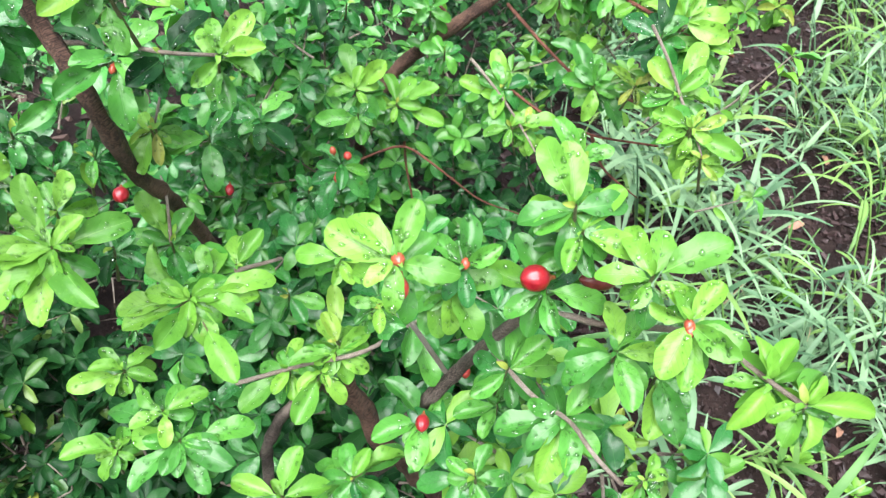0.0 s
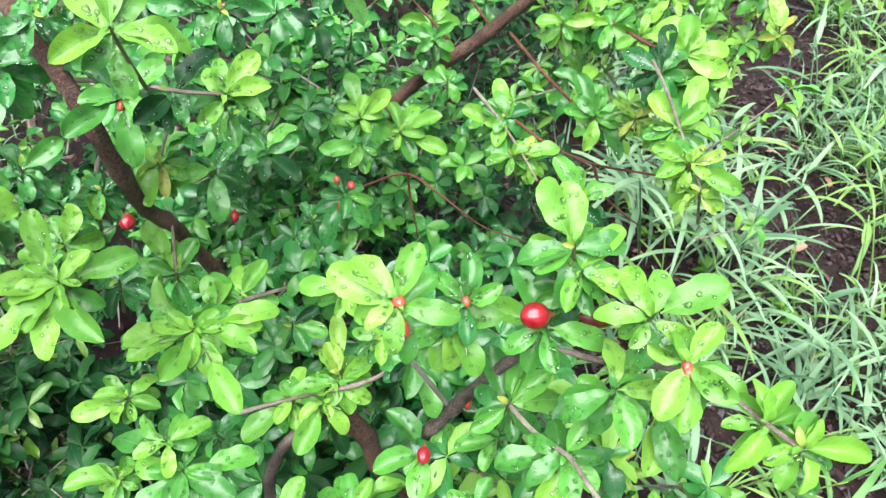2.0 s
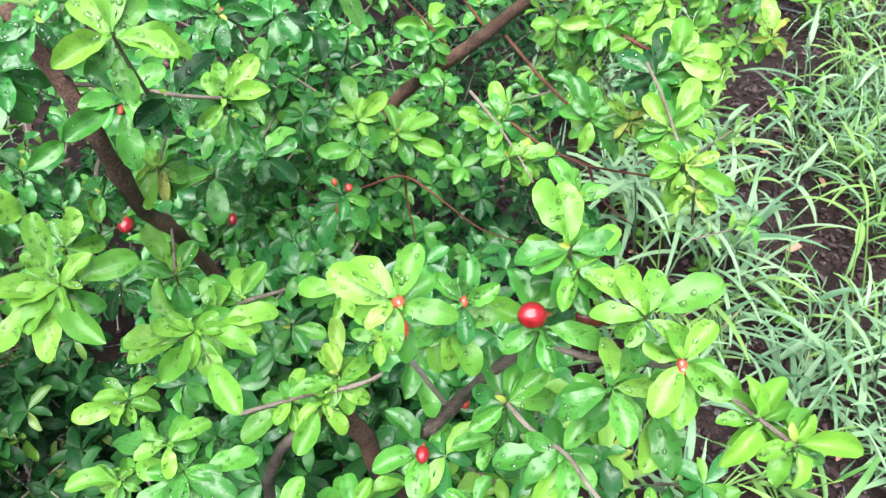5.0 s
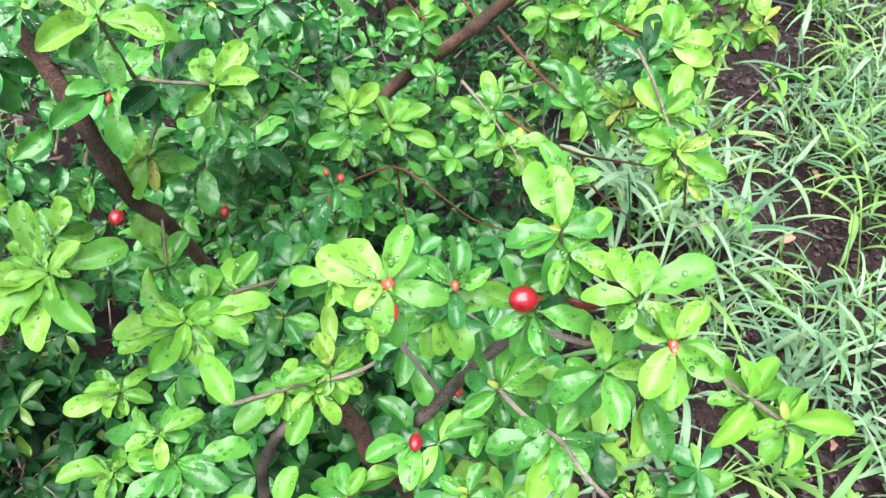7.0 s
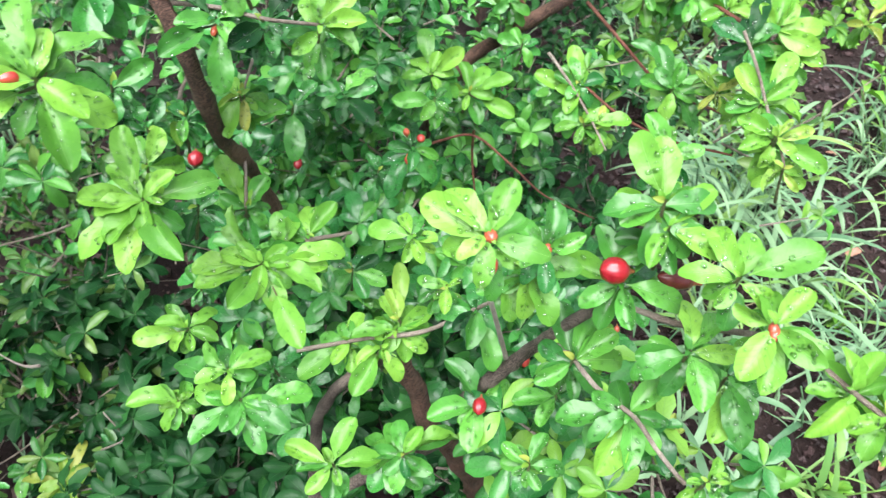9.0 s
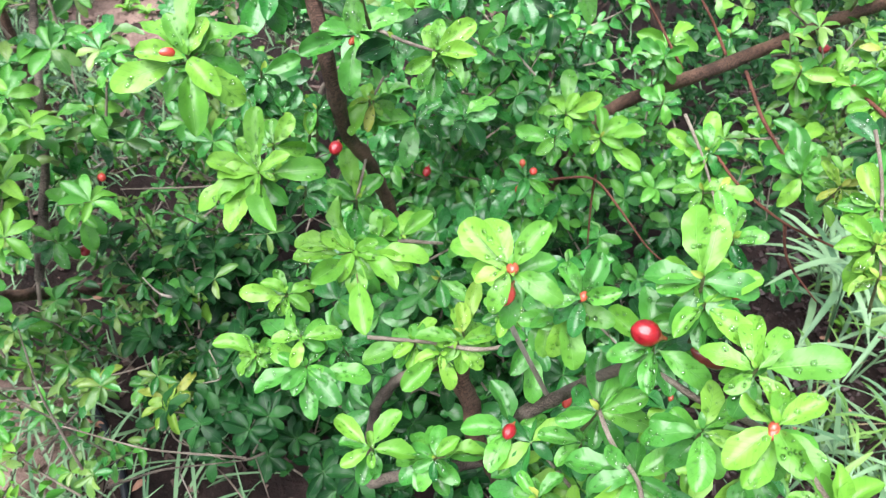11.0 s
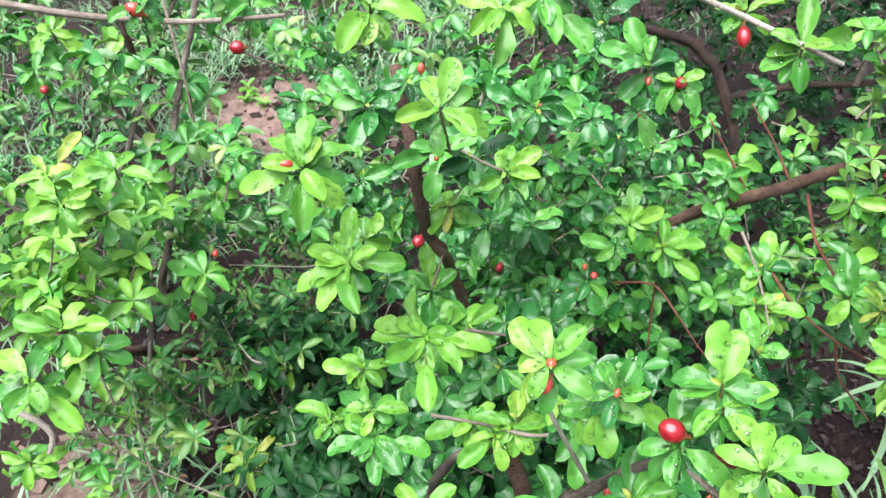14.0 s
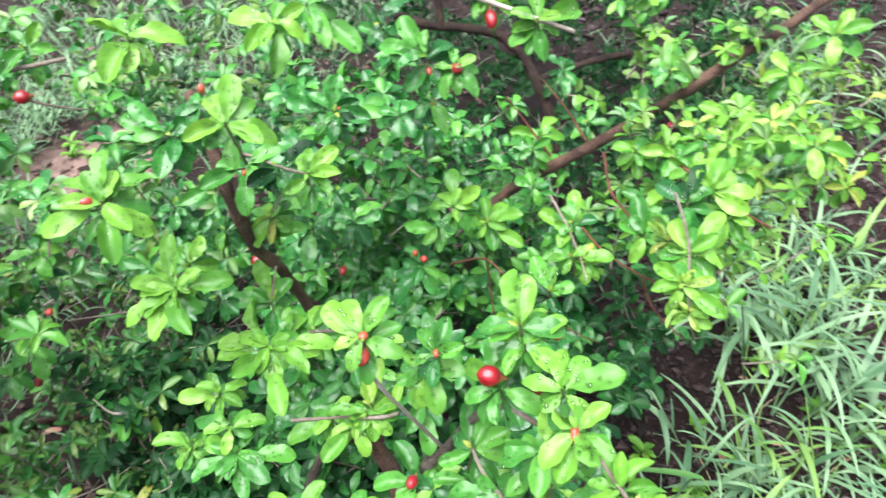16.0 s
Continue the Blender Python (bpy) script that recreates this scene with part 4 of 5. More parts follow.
shoot(MATURE, (-0.739, 0.365, 0.788), (0.436, -0.211, 0.875), (-167, 38), (-6, 27), (-68, 42), (65, 26))
shoot(MATURE, (-0.784, 0.428, 0.623), (0.401, -0.213, 0.891), (-174, 37), (-30, 47), (8, 39))
shoot(MATURE, (-0.902, 0.359, 0.398), (0.388, -0.156, 0.908), (179, 39), (32, 41), (-35, 38), (-119, 40))
shoot(MATURE, (-0.89, 0.287, 0.399), (0.389, -0.13, 0.912), (-100, 38), (92, 17), (150, 50))
shoot(NEW, (-0.772, 0.355, 0.317), (0.336, -0.153, 0.929), (-132, 35), (2, 33), (62, 48))
shoot(MATURE, (-0.693, 0.391, 0.303), (0.309, -0.168, 0.936), (-75, 39), (37, 30))
shoot(MATURE, (-0.623, 0.488, 0.498), (0.317, -0.232, 0.92), (86, 33), (-77, 47), (2, 56))
shoot(YOUNG, (-0.479, 0.058, 0.895), (0.397, -0.071, 0.915), (-157, 25), (14, 28), (-40, 25), (62, 34))
shoot(MATURE, (-0.791, 0.198, 0.406), (0.366, -0.099, 0.925), (71, 23), (-92, 39), (-24, 36))
shoot(MATURE, (0.069, 1.096, 0.87), (0.02, -0.557, 0.83), (83, 32), (11, 37))
shoot(YOUNG, (0.167, 0.919, 0.945), (-0.031, -0.543, 0.839), (178, 34), (1, 44))
shoot(MID, (-0.064, 1.599, 0.703), (0.063, -0.588, 0.806), (159, 52), (-35, 51), (-67, 71))
shoot(MATURE, (-0.062, 0.72, 1.155), (0.129, -0.572, 0.81), (-96, 35), (-27, 39), (41, 27), (111, 27), (-173, 23))
shoot(MID, (-0.097, 0.715, 1.171), (0.157, -0.574, 0.804), (-174, 57), (-127, 39), (93, 23), (146, 56))
shoot(MID, (-0.11, 0.766, 1.075), (0.148, -0.545, 0.825), (150, 34), (6, 31), (-116, 31), (-49, 47))
shoot(MID, (-0.226, 0.685, 1.091), (0.235, -0.51, 0.827), (-163, 57), (98, 45), (3, 59), (-59, 43), (-102, 35))
shoot(YOUNG, (-0.003, 0.661, 1.275), (0.1, -0.622, 0.776), (174, 25), (46, 34), (-106, 25), (-14, 28))
shoot(YOUNG, (0.059, 0.627, 1.272), (0.048, -0.616, 0.786), (106, 44), (41, 49), (171, 28), (16, 22))
shoot(MID, (-0.385, 0.55, 1.107), (0.359, -0.431, 0.828), (-171, 59), (28, 41), (-69, 53), (82, 42), (173, 57))
shoot(MID, (-0.362, 0.497, 1.037), (0.335, -0.386, 0.86), (161, 33), (58, 41), (-12, 17))
shoot(MID, (-0.311, 0.515, 0.994), (0.292, -0.388, 0.874), (58, 26), (-75, 23))
shoot(YOUNG, (-0.722, 0.306, 0.97), (0.495, -0.21, 0.843), (-106, 47), (93, 71), (107, 75), (-30, 50), (180, 56), (38, 28))
shoot(NEW, (-0.752, 0.317, 0.998), (0.513, -0.216, 0.831), (168, 35), (-119, 37), (107, 73))
shoot(YOUNG, (-0.633, 0.202, 0.874), (0.442, -0.148, 0.885), (-149, 58), (45, 56), (-179, 44), (112, 39))
shoot(YOUNG, (-0.609, 0.218, 0.831), (0.418, -0.154, 0.895), (-144, 59), (-107, 41))
shoot(YOUNG, (-0.468, 0.099, 1.001), (0.433, -0.109, 0.895), (-180, 48), (-1, 65), (-145, 26))
shoot(YOUNG, (-0.645, 0.212, 0.802), (0.422, -0.145, 0.895), (-53, 60), (32, 24))
shoot(NEW, (-0.606, 0.372, 0.333), (0.287, -0.168, 0.943), (-175, 60), (118, 44), (88, 63), (-84, 45), (21, 68), (-42, 52), (-125, 51))
shoot(MATURE, (-0.726, 0.456, 0.689), (0.397, -0.238, 0.886), (-35, 55), (177, 63), (69, 45), (-74, 29))
shoot(MATURE, (-0.891, 0.496, 0.72), (0.45, -0.244, 0.859), (-153, 56), (78, 40), (-62, 46), (2, 41))
shoot(MATURE, (-0.946, 0.703, 0.894), (0.482, -0.342, 0.806), (-164, 66), (106, 20))
shoot(MATURE, (-0.896, 0.662, 0.827), (0.459, -0.323, 0.828), (-155, 59), (-93, 60))
shoot(YOUNG, (-0.016, 1.074, 0.839), (0.061, -0.541, 0.839), (-169, 50), (71, 55), (17, 46), (-108, 42), (-37, 36))
shoot(MATURE, (0.2, 0.865, 0.876), (-0.049, -0.504, 0.862), (148, 43), (64, 42), (-116, 37), (-42, 33), (-45, 69), (-91, 71))
shoot(MATURE, (0.095, 0.832, 0.85), (0.009, -0.487, 0.873), (-106, 45), (110, 35), (-98, 71))
shoot(YOUNG, (0.213, 0.94, 0.942), (-0.009, -0.549, 0.836), (-178, 74), (61, 27), (-24, 40), (106, 36))
shoot(YOUNG, (0.299, 0.778, 1.03), (-0.066, -0.54, 0.839), (175, 42), (-96, 32), (21, 32), (63, 38))
shoot(YOUNG, (0.301, 0.721, 0.999), (-0.068, -0.51, 0.857), (176, 41), (-23, 30), (-103, 41), (55, 31), (-114, 54))
shoot(YOUNG, (0.352, 0.928, 1.016), (-0.089, -0.569, 0.817), (162, 49), (62, 41), (-10, 38), (-97, 36))
shoot(YOUNG, (0.391, 0.832, 1.051), (-0.121, -0.557, 0.821), (-11, 46), (-83, 43), (173, 27), (41, 25))
shoot(YOUNG, (0.298, 1.037, 0.962), (-0.053, -0.575, 0.816), (172, 45), (73, 43), (-18, 37), (-110, 38))
shoot(YOUNG, (0.42, 1.08, 1.092), (-0.121, -0.621, 0.775), (138, 43), (10, 45), (-97, 45), (60, 41))
shoot(YOUNG, (0.367, 1.021, 1.051), (-0.094, -0.6, 0.795), (126, 45), (15, 39), (-74, 37), (-165, 39))
shoot(MATURE, (0.195, 0.948, 1.069), (0.001, -0.598, 0.802), (100, 39), (-122, 29), (-21, 28))
shoot(NEW, (0.440, 0.942, 0.975), (-0.1, -0.56, 0.82), (135, 32), (-116, 22), (-46, 32), (67, 29))
shoot(YOUNG, (0.494, 1.046, 0.974), (-0.1, -0.56, 0.82), (114, 31), (-168, 25), (-50, 28), (8, 20))
shoot(YOUNG, (0.295, 0.889, 1.002), (-0.1, -0.56, 0.82), (-139, 33), (-74, 27), (-9, 21), (51, 34), (150, 28))
shoot(YOUNG, (0.252, 0.832, 0.983), (-0.1, -0.56, 0.82), (-30, 30), (13, 26), (69, 26), (157, 34), (-160, 31), (-92, 38))
shoot(NEW, (0.349, 0.885, 0.951), (-0.1, -0.56, 0.82), (-90, 30), (-34, 21), (55, 28), (118, 27), (146, 25), (-145, 20))
shoot(YOUNG, (0.317, 0.803, 0.918), (-0.1, -0.56, 0.82), (-23, 29), (80, 30), (116, 29), (-155, 24), (-61, 33))
shoot(NEW, (0.234, 0.708, 0.950), (-0.1, -0.56, 0.82), (28, 26), (118, 29), (140, 32), (-136, 25), (-89, 20), (-27, 34))
shoot(YOUNG, (0.291, 0.738, 0.913), (-0.1, -0.56, 0.82), (-150, 38), (-123, 26), (-34, 26), (21, 21), (90, 25))
shoot(NEW, (0.483, 0.953, 0.914), (-0.1, -0.56, 0.82), (119, 35), (-170, 33), (-59, 33), (49, 35))

# buds
flower_bud((0.086, 0.36, 1.032), (-0.89, -0.335, 0.311), .0106, 1.12)
flower_bud((0.138, 0.372, 1.016), (-0.929, -0.177, 0.326), .008, 2.0)
flower_bud((-0.012, 0.304, 1.119), (0.252, -0.857, 0.45), .0044, 1.2)
flower_bud((0.003, 0.336, 0.832), (-0.065, -0.9, 0.1), .0068, 1.3)
flower_bud((0.179, 0.291, 1.072), (-0.111, -0.952, -0.284), .0038, 1.6)
flower_bud((0.178, 0.293, 1.074), (-0.111, -0.952, -0.285), .0034, 1.3)
flower_bud((0.033, 0.359, 1.048), (0.011, -0.961, -0.275), .0034, 1.3)
flower_bud((0.022, 0.36, 1.022), (-0.405, -0.878, -0.256), .0034, 1.3)
flower_bud((-0.123, 0.694, 0.847), (-0.251, 0.399, 0.882), .0042, 1.2)
flower_bud((-0.102, 0.676, 0.855), (0.113, -0.973, 0.199), .0052, 1.1)
flower_bud((-0.117, 0.673, 0.818), (0.332, -0.903, -0.275), .0048, 1.3)
flower_bud((-0.27, 0.532, 1.082), (-0.077, -0.935, -0.347), .0034, 1.5)
flower_bud((-0.41, 0.683, 0.764), (0.281, -0.959, -0.032), .0105, 1.1)
flower_bud((-0.297, 0.765, 0.695), (0.139, -0.943, -0.301), .0066, 1.3)
flower_bud((-0.011, 0.295, 1.1), (-0.053, -0.95, -0.308), .006, 1.3)
flower_bud((-0.343, 0.367, 1.146), (-0.572, -0.774, 0.27), .0052, 1.5)
flower_bud((-0.058, 0.72, 1.153), (0.624, -0.781, -0.011), .0068, 1.1)
flower_bud((-0.107, 0.763, 1.071), (0.236, -0.877, -0.418), .0045, 1.4)
flower_bud((-0.096, 0.72, 1.145), (0.386, -0.81, -0.441), .0042, 1.6)
flower_bud((-0.777, 0.459, 0.566), (0.686, -0.706, -0.176), .008, 1.1)
flower_bud((-0.727, 0.512, 0.712), (0.69, -0.715, -0.112), .0062, 1.1)
flower_bud((-0.552, 0.511, 1.153), (-0.549, -0.808, 0.215), .0086, 1.06)
flower_bud((-0.47, 0.335, 1.29), (-0.594, -0.533, 0.603), .0064, 1.3)
flower_bud((-1.05, 0.499, 0.943), (0.775, -0.615, -0.144), .007, 1.2)
flower_bud((0.005, 0.647, 1.257), (0.347, -0.718, -0.6), .0066, 1.6)
flower_bud((-0.014, 0.672, 1.291), (-0.744, -0.513, 0.428), .005, 1.4)
flower_bud((0.215, 1.197, 0.826), (-0.615, -0.785, 0.073), .0075, 1.5)
flower_bud((0.044, 0.394, 0.831), (0.011, -0.967, -0.256), .005, 1.4)
flower_bud((0.142, 0.456, 0.816), (-0.041, -0.963, -0.268), .003, 1.3)
flower_bud((-0.241, 0.463, 1.238), (-0.13, 0.252, 0.959), .004, 1.3)
flower_bud((-0.215, 0.688, 1.088), (0.734, -0.633, -0.248), .0035, 1.3)
flower_bud((0.14, 0.414, 1.05), (0.971, 0.134, 0.197), .005, 1.4)


# ---- inner growth of both shrubs ----
def sprig(base, heading, length, kinds, size, owner, wide=(0.40, 0.52)):
    """A leafy side shoot: a thin twig with leaves in pairs and tufts along it."""
    d = np.array(heading, float)
    d /= np.linalg.norm(d)
    steps = max(3, int(length / 0.024))
    p = np.array(base, float)
    line = [p.copy()]
    for k in range(steps):
        d = d + rng.normal(0, 0.16, 3) + np.array([0, 0, 0.05])
        d /= np.linalg.norm(d)
        p = p + d * length / steps
        line.append(p.copy())
        last = k == steps - 1
        axis = d * 0.6 + np.array([0.05, -0.3, 1.0]) if last else d
        axis = axis / np.linalg.norm(axis)
        side = np.cross(axis, (0.2, 0.9, 0.1) if last else (0.2, 0.1, 1.0))
        side /= np.linalg.norm(side)
        other = np.cross(axis, side)
        twist = rng.uniform(0, 6.3)
        count = int(rng.integers(6, 9)) if last else int(rng.integers(2, 4))
        for i in range(count):
            h = twist + i * 2 * np.pi / count + rng.normal(0, 0.22)
            out = np.cos(h) * side + np.sin(h) * other + axis * (rng.normal(0.15, 0.2) if last else rng.uniform(0.2, 0.7)) + np.array([0, 0, 0.0 if last else 0.15])
            normal = axis + rng.normal(0, 0.22, 3) if last else np.array([0.1, -0.25, 1.0]) + rng.normal(0, 0.32, 3)
            kind = kinds[int(rng.integers(0, len(kinds)))]
            leaf(kind, p, out, normal, size * rng.uniform(0.6, 1.12), rng.uniform(*wide), int(rng.integers(0, 6)), False, 0, owner)
    verts, faces = tube(line, 0.0022, 0.0009, 4, 0.3, 0.03)
    growth(owner, "twig").add(verts, faces, TUBE_UVS[len(verts)])


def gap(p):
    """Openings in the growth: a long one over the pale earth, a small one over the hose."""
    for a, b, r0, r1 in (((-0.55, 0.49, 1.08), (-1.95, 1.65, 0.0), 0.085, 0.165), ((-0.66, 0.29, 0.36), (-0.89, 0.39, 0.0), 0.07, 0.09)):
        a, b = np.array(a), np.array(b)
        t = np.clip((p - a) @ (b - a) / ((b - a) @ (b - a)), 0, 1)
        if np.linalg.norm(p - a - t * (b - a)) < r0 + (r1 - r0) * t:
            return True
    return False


def grow(count, box, kinds, size, lengths, owner=shrub, bare_below=-0.22, wide=(0.40, 0.52)):
    made = 0
    while made < count:
        p = np.array([rng.uniform(*box[k]) for k in range(3)])
        round_plan = sum(abs(2 * (p[k] - box[k][0]) / (box[k][1] - box[k][0]) - 1) ** 3.2 for k in (0, 1))
        if round_plan > 1 + 0.4 * noise.noise(Vector((p[0] * 7, p[1] * 7, 4))):
            continue
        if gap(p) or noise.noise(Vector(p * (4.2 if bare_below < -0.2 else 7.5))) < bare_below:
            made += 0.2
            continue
        made += 1
        h = np.array([rng.normal(0, 0.7), rng.normal(-0.15, 0.7), rng.uniform(0.1, 1.0)])
        sprig(p, h, rng.uniform(*lengths), kinds, size, owner, wide)


NARROW = (0.30, 0.42)
# the first shrub: leaf colours carry the shade, dark deep inside, greener above them
grow(110, ((-0.30, 0.12), (0.36, 0.80), (0.12, 0.40)), (OLD_SHADED, OLD_SHADED, MID), 0.046, (0.08, 0.16))
grow(48, ((-0.30, 0.12), (0.48, 0.80), (0.38, 0.56)), (MID, MID, OLD_SHADED), 0.048, (0.06, 0.12), bare_below=0.02)
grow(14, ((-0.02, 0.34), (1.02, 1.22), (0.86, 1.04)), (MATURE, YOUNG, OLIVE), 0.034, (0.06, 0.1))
grow(110, ((-0.72, -0.30), (0.36, 0.80), (0.10, 0.42)), (OLD_SHADED,), 0.044, (0.08, 0.16))
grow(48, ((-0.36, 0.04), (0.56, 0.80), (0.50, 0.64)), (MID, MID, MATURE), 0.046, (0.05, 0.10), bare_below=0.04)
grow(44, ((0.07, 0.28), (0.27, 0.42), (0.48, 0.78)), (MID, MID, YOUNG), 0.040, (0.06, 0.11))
grow(170, ((-0.6, 0.30), (0.80, 1.50), (0.12, 0.42)), (OLD_SHADED, OLD_SHADED, MID), 0.044, (0.09, 0.18))
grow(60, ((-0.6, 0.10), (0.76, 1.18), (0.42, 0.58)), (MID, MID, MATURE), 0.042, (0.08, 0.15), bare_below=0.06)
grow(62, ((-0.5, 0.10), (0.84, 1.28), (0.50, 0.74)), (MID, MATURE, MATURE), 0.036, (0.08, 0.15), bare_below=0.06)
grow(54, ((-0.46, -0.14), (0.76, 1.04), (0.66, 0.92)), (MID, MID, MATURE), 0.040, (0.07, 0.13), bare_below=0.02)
# its thin open side, with olive new growth, towards the pale earth
grow(70, ((-1.2, -0.70), (0.30, 1.2), (0.10, 0.46)), (MID, MATURE, OLIVE), 0.038, (0.09, 0.18), wide=NARROW)
grow(95, ((-1.25, -0.62), (0.45, 1.4), (0.50, 0.92)), (MID, MATURE, OLIVE), 0.046, (0.08, 0.17), bare_below=-0.02, wide=(0.34, 0.46))
grow(24, ((-0.95, -0.52), (0.24, 0.60), (0.16, 0.42)), (OLIVE, MATURE, OLIVE, MID), 0.036, (0.12, 0.24), bare_below=-0.1, wide=NARROW)
grow(10, ((-0.75, -0.55), (0.42, 0.66), (0.32, 0.48)), (OLD_SHADED, OLD_SHADED, OLIVE), 0.040, (0.10, 0.2), wide=NARROW)
grow(34, ((-1.02, -0.64), (0.20, 0.44), (0.70, 0.88)), (YOUNG, YOUNG, MATURE), 0.044, (0.06, 0.12), wide=(0.34, 0.46))
grow(16, ((-1.1, -0.5), (0.05, 0.44), (0.10, 0.42)), (MATURE, OLIVE, YOUNG), 0.040, (0.08, 0.16), wide=NARROW)
grow(16, ((-1.3, -0.75), (0.5, 0.95), (0.06, 0.42)), (MID, OLIVE, MATURE), 0.042, (0.08, 0.18), wide=NARROW)
# fine yellowish tips along the long branch over the grass
grow(30, ((0.16, 0.44), (0.75, 1.08), (0.68, 0.90)), (YOUNG, YOUNG, OLIVE, MATURE), 0.032, (0.07, 0.14), wide=NARROW)
grow(20, ((0.26, 0.54), (0.88, 1.12), (0.86, 1.02)), (YOUNG, NEW, YOUNG, OLIVE), 0.030, (0.07, 0.14), wide=NARROW)
# the shrubs behind and beside; dark leaves carry the shade behind in their colour
grow(220, ((-1.1, 0.5), (1.35, 3.0), (0.02, 0.55)), (OLD_SHADED,), 0.040, (0.1, 0.22), shrub_behind)
grow(70, ((-0.2, 0.75), (1.8, 3.1), (0.02, 0.16)), (OLD_SHADED, OLD_SHADED, MID), 0.036, (0.05, 0.12), shrub_behind)
grow(60, ((-0.2, 1.1), (2.9, 4.6), (0.02, 0.22)), (OLD_SHADED, OLD_SHADED, MID), 0.040, (0.06, 0.14), shrub_behind, bare_below=0.0)
grow(70, ((-1.6, -0.5), (1.0, 1.75), (0.04, 0.45)), (OLD_SHADED, OLD_SHADED, MID), 0.042, (0.08, 0.18), shrub_behind)
grow(45, ((-0.9, 0.3), (1.9, 2.8), (0.5, 0.9)), (OLD_SHADED,), 0.040, (0.1, 0.22), shrub_behind)
grow(150, ((-2.6, -1.15), (0.4, 1.4), (0.1, 0.95)), (MID, MATURE, OLIVE, OLD_SHADED), 0.046, (0.1, 0.2), shrub_beside, wide=NARROW)

# an unseen taller crown added to the shrub behind, to shade the ground there
grow(300, ((-1.1, 0.6), (1.45, 2.9), (1.10, 1.8)), (MID, OLD_SHADED, MATURE), 0.044, (0.1, 0.2), shrub_behind)

# short dead stubs along the long branch
for f, h, length in ((0.35, 0.6, 0.05), (0.45, 2.4, 0.07), (0.52, -1.2, 0.04), (0.6, 1.5, 0.09), (0.68, -0.4, 0.05), (0.76, 2.9, 0.06), (0.86, 0.9, 0.08)):
    p = np.array([-0.035, 1.045, 0.75]) * (1 - f) + np.array([0.456, 1.31, 1.079]) * f + np.array([0, -0.06, -0.01]) * np.sin(np.pi * f)
    d = np.array([np.cos(h), -0.3, np.sin(h)]) * length
    stem("branch", 0.0024, 0.0012, p, p + d * 0.5 + np.array([0.004, 0, 0.006]), p + d)

# bare dead twigs low in the open side of the shrub
for k in range(66):
    p = np.array([rng.uniform(-1.2, -0.45), rng.uniform(0.2, 0.85), rng.uniform(0.05, 0.62)])
    d = np.array([rng.normal(0, 0.6), rng.normal(0, 0.5), rng.normal(0.2, 0.5)])
    d *= (rng.uniform(0.05, 0.10) if k % 8 == 0 else rng.uniform(0.12, 0.3)) / np.linalg.norm(d)
    side = rng.normal(0, 0.05, 3)
    stem("pale_twig" if k % 8 == 0 else "branch" if k % 2 else "twig", rng.uniform(0.0015, 0.003), 0.001, p - d * 0.5, p + side, p + d * 0.5 + side * 0.4)

for (owner, kind), mass in GROWTH.items():
    if kind == "twig":
        mass.link("inner_twig_growth", BARK["twig"], owner, label="thin inner twigs")
    else:
        mass.link("foliage", LEAF_MAT[kind, True], owner, label={YOUNG: "bright young leaves", MATURE: "green leaves", MID: "mid-green leaves", OLD_SHADED: "inner leaves darkened for shade", OLIVE: "narrow olive-green leaves", NEW: "yellowish new leaves"}[kind])
STALKS.link("leaf_stalk_growth", BARK["green_twig"], shrub, label="short green stalks")
drops.link("rainwater", WATER, shrub, label="clear raindrops on the leaves")
stem("dark_stem", 0.018, 0.012, (-0.058, 1.763, -0.02), (-0.078, 1.743, 0.4), (-0.131, 1.785, 0.469), (-0.181, 1.828, 0.538), (-0.224, 1.857, 0.591), (-0.29, 1.865, 0.637), (-0.375, 1.84, 0.665), (-0.474, 1.792, 0.68), (-0.583, 1.761, 0.715), owner=shrub_behind)
stem("dark_stem", 0.011, 0.008, (-0.174, 1.826, 0.533), (-0.109, 1.883, 0.547), (0.004, 1.969, 0.559), (0.11, 2.035, 0.558), (0.231, 2.137, 0.579), owner=shrub_behind)
# two unseen stems added to carry the shading crown
stem("dark_stem", 0.012, 0.006, (-0.46, 1.80, 0.68), (-0.5, 1.85, 1.0), (-0.42, 1.95, 1.4), (-0.4, 2.0, 1.7), owner=shrub_behind)
stem("branch", 0.010, 0.005, (0.11, 2.03, 0.56), (0.16, 2.1, 1.0), (0.1, 2.15, 1.5), owner=shrub_behind)
stem("main_stem", 0.014, 0.007, (-1.5, 0.95, -0.02), (-1.48, 0.93, 0.4), (-1.40, 0.9, 0.8), (-1.36, 0.86, 1.1), owner=shrub_beside)
stem("branch", 0.008, 0.004, (-1.49, 0.94, 0.3), (-1.7, 0.9, 0.65), (-1.85, 0.85, 1.0), owner=shrub_beside)


# ---- on the ground: hose, weeds, fallen leaves ----
def hose(*points):
    verts, faces = tube([(x, y, ground_height(x, y) + 0.012) for x, y in points], 0.009, 0.009, 10, 0, 0.03)
    ob = link_mesh("irrigation_hose", verts.tolist(), tidy(faces.tolist()), HOSE)
    tagged(ob, "thin black plastic irrigation hose lying on wet soil", "hose")


hose((0.7, 2.75), (1.0, 2.66), (1.28, 2.60), (1.42, 2.55), (1.8, 2.47), (2.4, 2.4))
hose((-1.3, 0.6), (-1.06, 0.44), (-0.98, 0.41), (-0.86, 0.35), (-0.75, 0.28), (-0.6, 0.12))


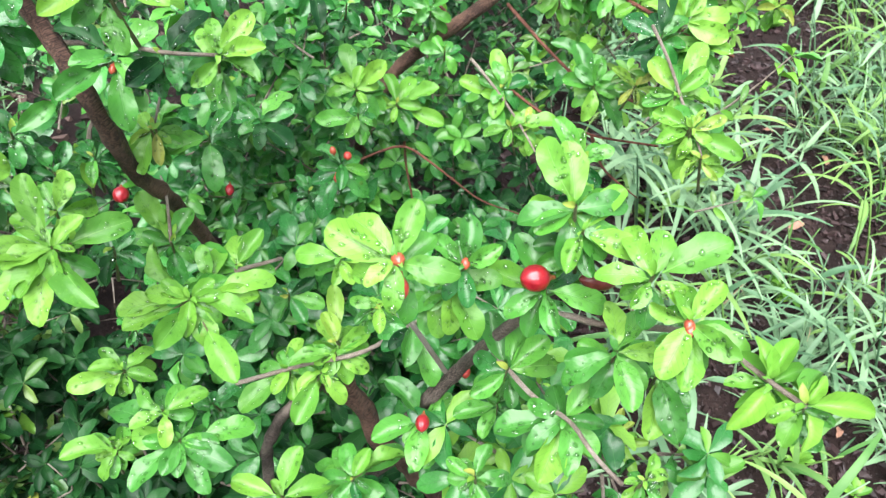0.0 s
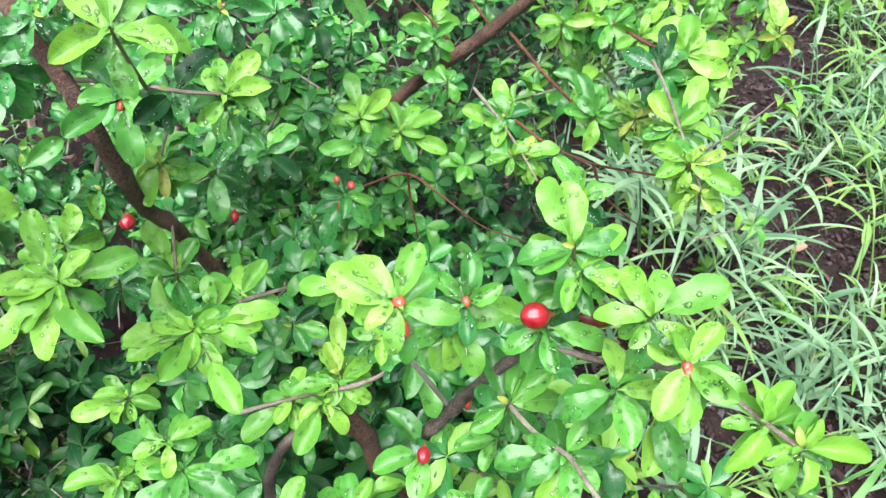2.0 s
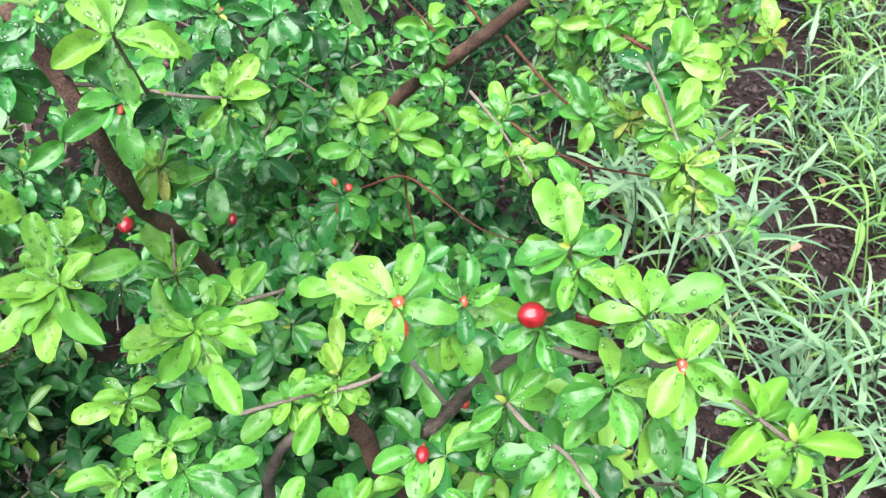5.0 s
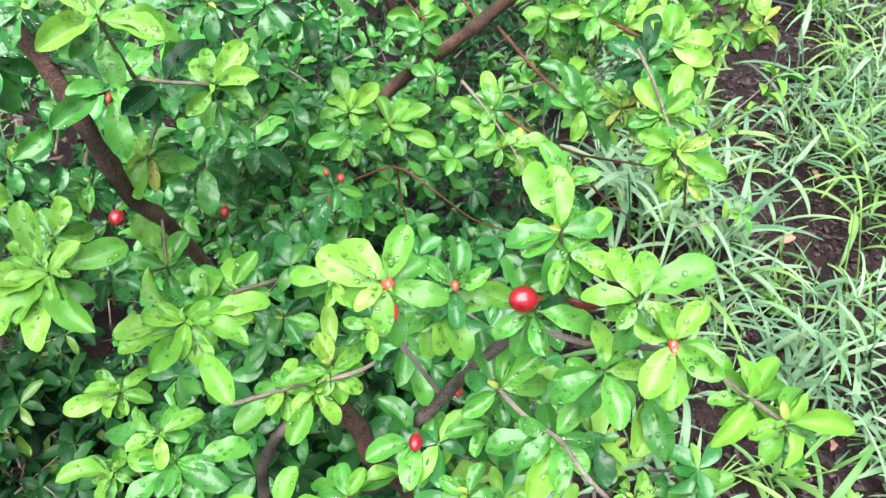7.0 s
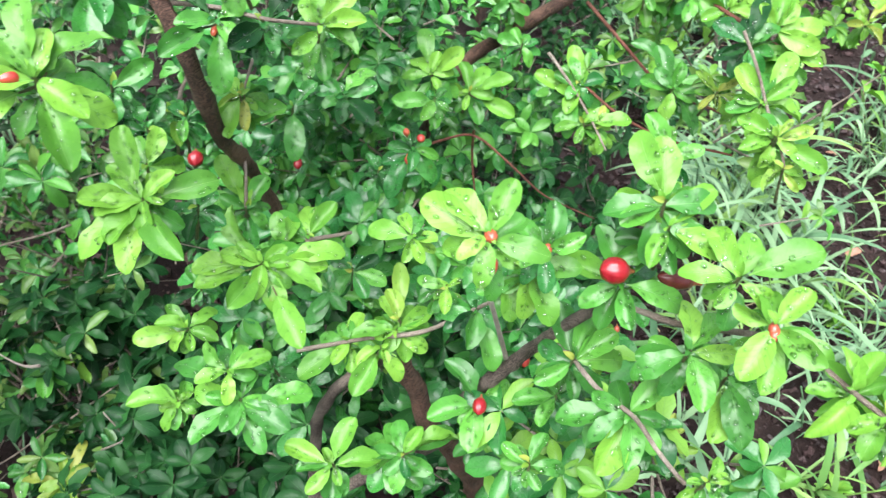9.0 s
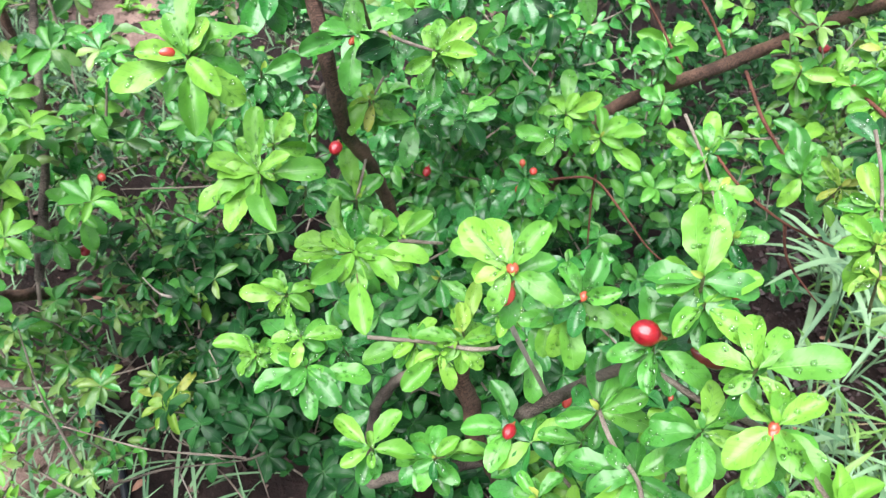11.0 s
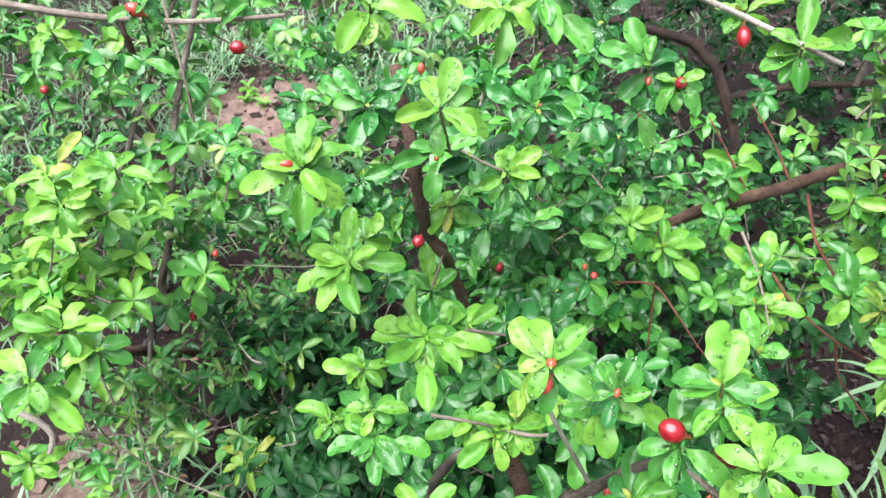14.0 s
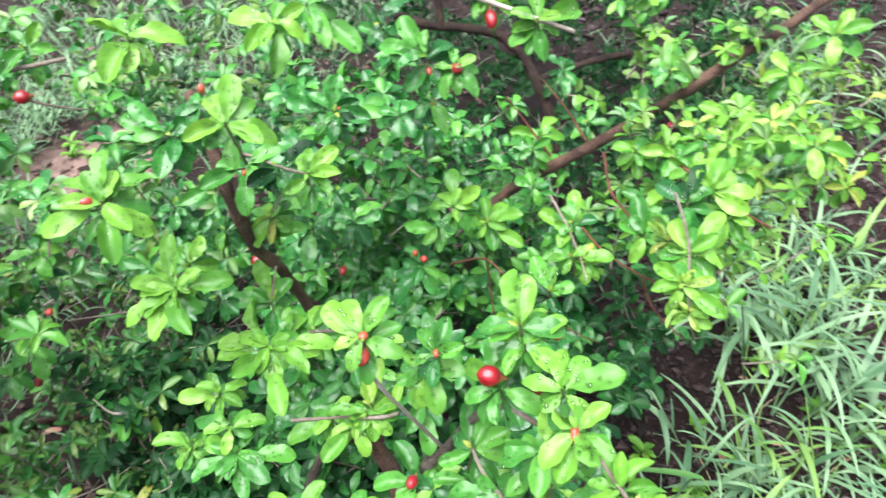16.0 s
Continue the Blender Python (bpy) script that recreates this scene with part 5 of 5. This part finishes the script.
def weed(x, y, size, count):
    base = np.array([x, y, ground_height(x, y) - 0.003])
    m = Mass()
    for k in range(count):
        h, lift = rng.uniform(0, 6.3), rng.uniform(0.3, 1.1)
        d = np.array([np.cos(h), np.sin(h), lift])
        f = frame_of(d, (0, 0, 1.0)) * (size * rng.uniform(0.6, 1.1) * np.array([1, 0.4, 1]))
        verts, faces, uvs = FAR_LEAF[int(rng.integers(0, 6))]
        m.add(verts @ f.T + base + np.array([0, 0, rng.uniform(0, size * 0.7)]), faces, uvs)
    verts, faces = tube([base, base + np.array([0, 0, size * 0.8])], 0.002, 0.001, 4, 0.2, 0.02)
    plant = tagged(new("weed"), "small pale green broad-leaved weed rooted in soil", "weed", "weeds by the grass")
    plant.location = base
    ob = m.link("foliage", LEAF_MAT[YOUNG, True], plant)
    ob.matrix_parent_inverse = Matrix.Translation(-base)
    link_mesh("stalk", verts.tolist(), tidy(faces.tolist()), BARK["green_twig"], plant).matrix_parent_inverse = Matrix.Translation(-base)


for k in range(26):
    weed(rng.uniform(1.15, 2.3), rng.uniform(1.9, 3.4), rng.uniform(0.03, 0.06), 12)
for k in range(14):
    weed(rng.uniform(0.3, 1.0), rng.uniform(0.45, 1.7), rng.uniform(0.03, 0.05), 10)
for k in range(10):
    weed(rng.uniform(-2.3, -1.3), rng.uniform(1.4, 2.4), rng.uniform(0.03, 0.06), 10)

DEAD = simple_material("dead_leaf", (0.20, 0.09, 0.05), (0.42, 0.24, 0.17), 0.6, 200)
for k in range(36):
    x, y = (rng.uniform(0.5, 1.6), rng.uniform(0.5, 3.0)) if k < 22 else (rng.uniform(-1.4, -0.5), rng.uniform(0.2, 1.0))
    h = rng.uniform(0, 6.3)
    f = frame_of((np.cos(h), np.sin(h), 0.1), (rng.normal(0, 0.2), rng.normal(0, 0.2), 1.0)) * (rng.uniform(0.03, 0.05) * np.array([1, 0.45, 1]))
    verts, faces, uvs = NEAR_LEAF[int(rng.integers(0, 6))]
    ob = link_mesh("fallen_leaf", (verts @ f.T).tolist(), faces.tolist(), DEAD, None, True, uvs)
    ob.location = (x, y, ground_height(x, y) + 0.012)
    tagged(ob, "dry brown fallen leaf lying on dark soil", "leaf", "fallen leaves")
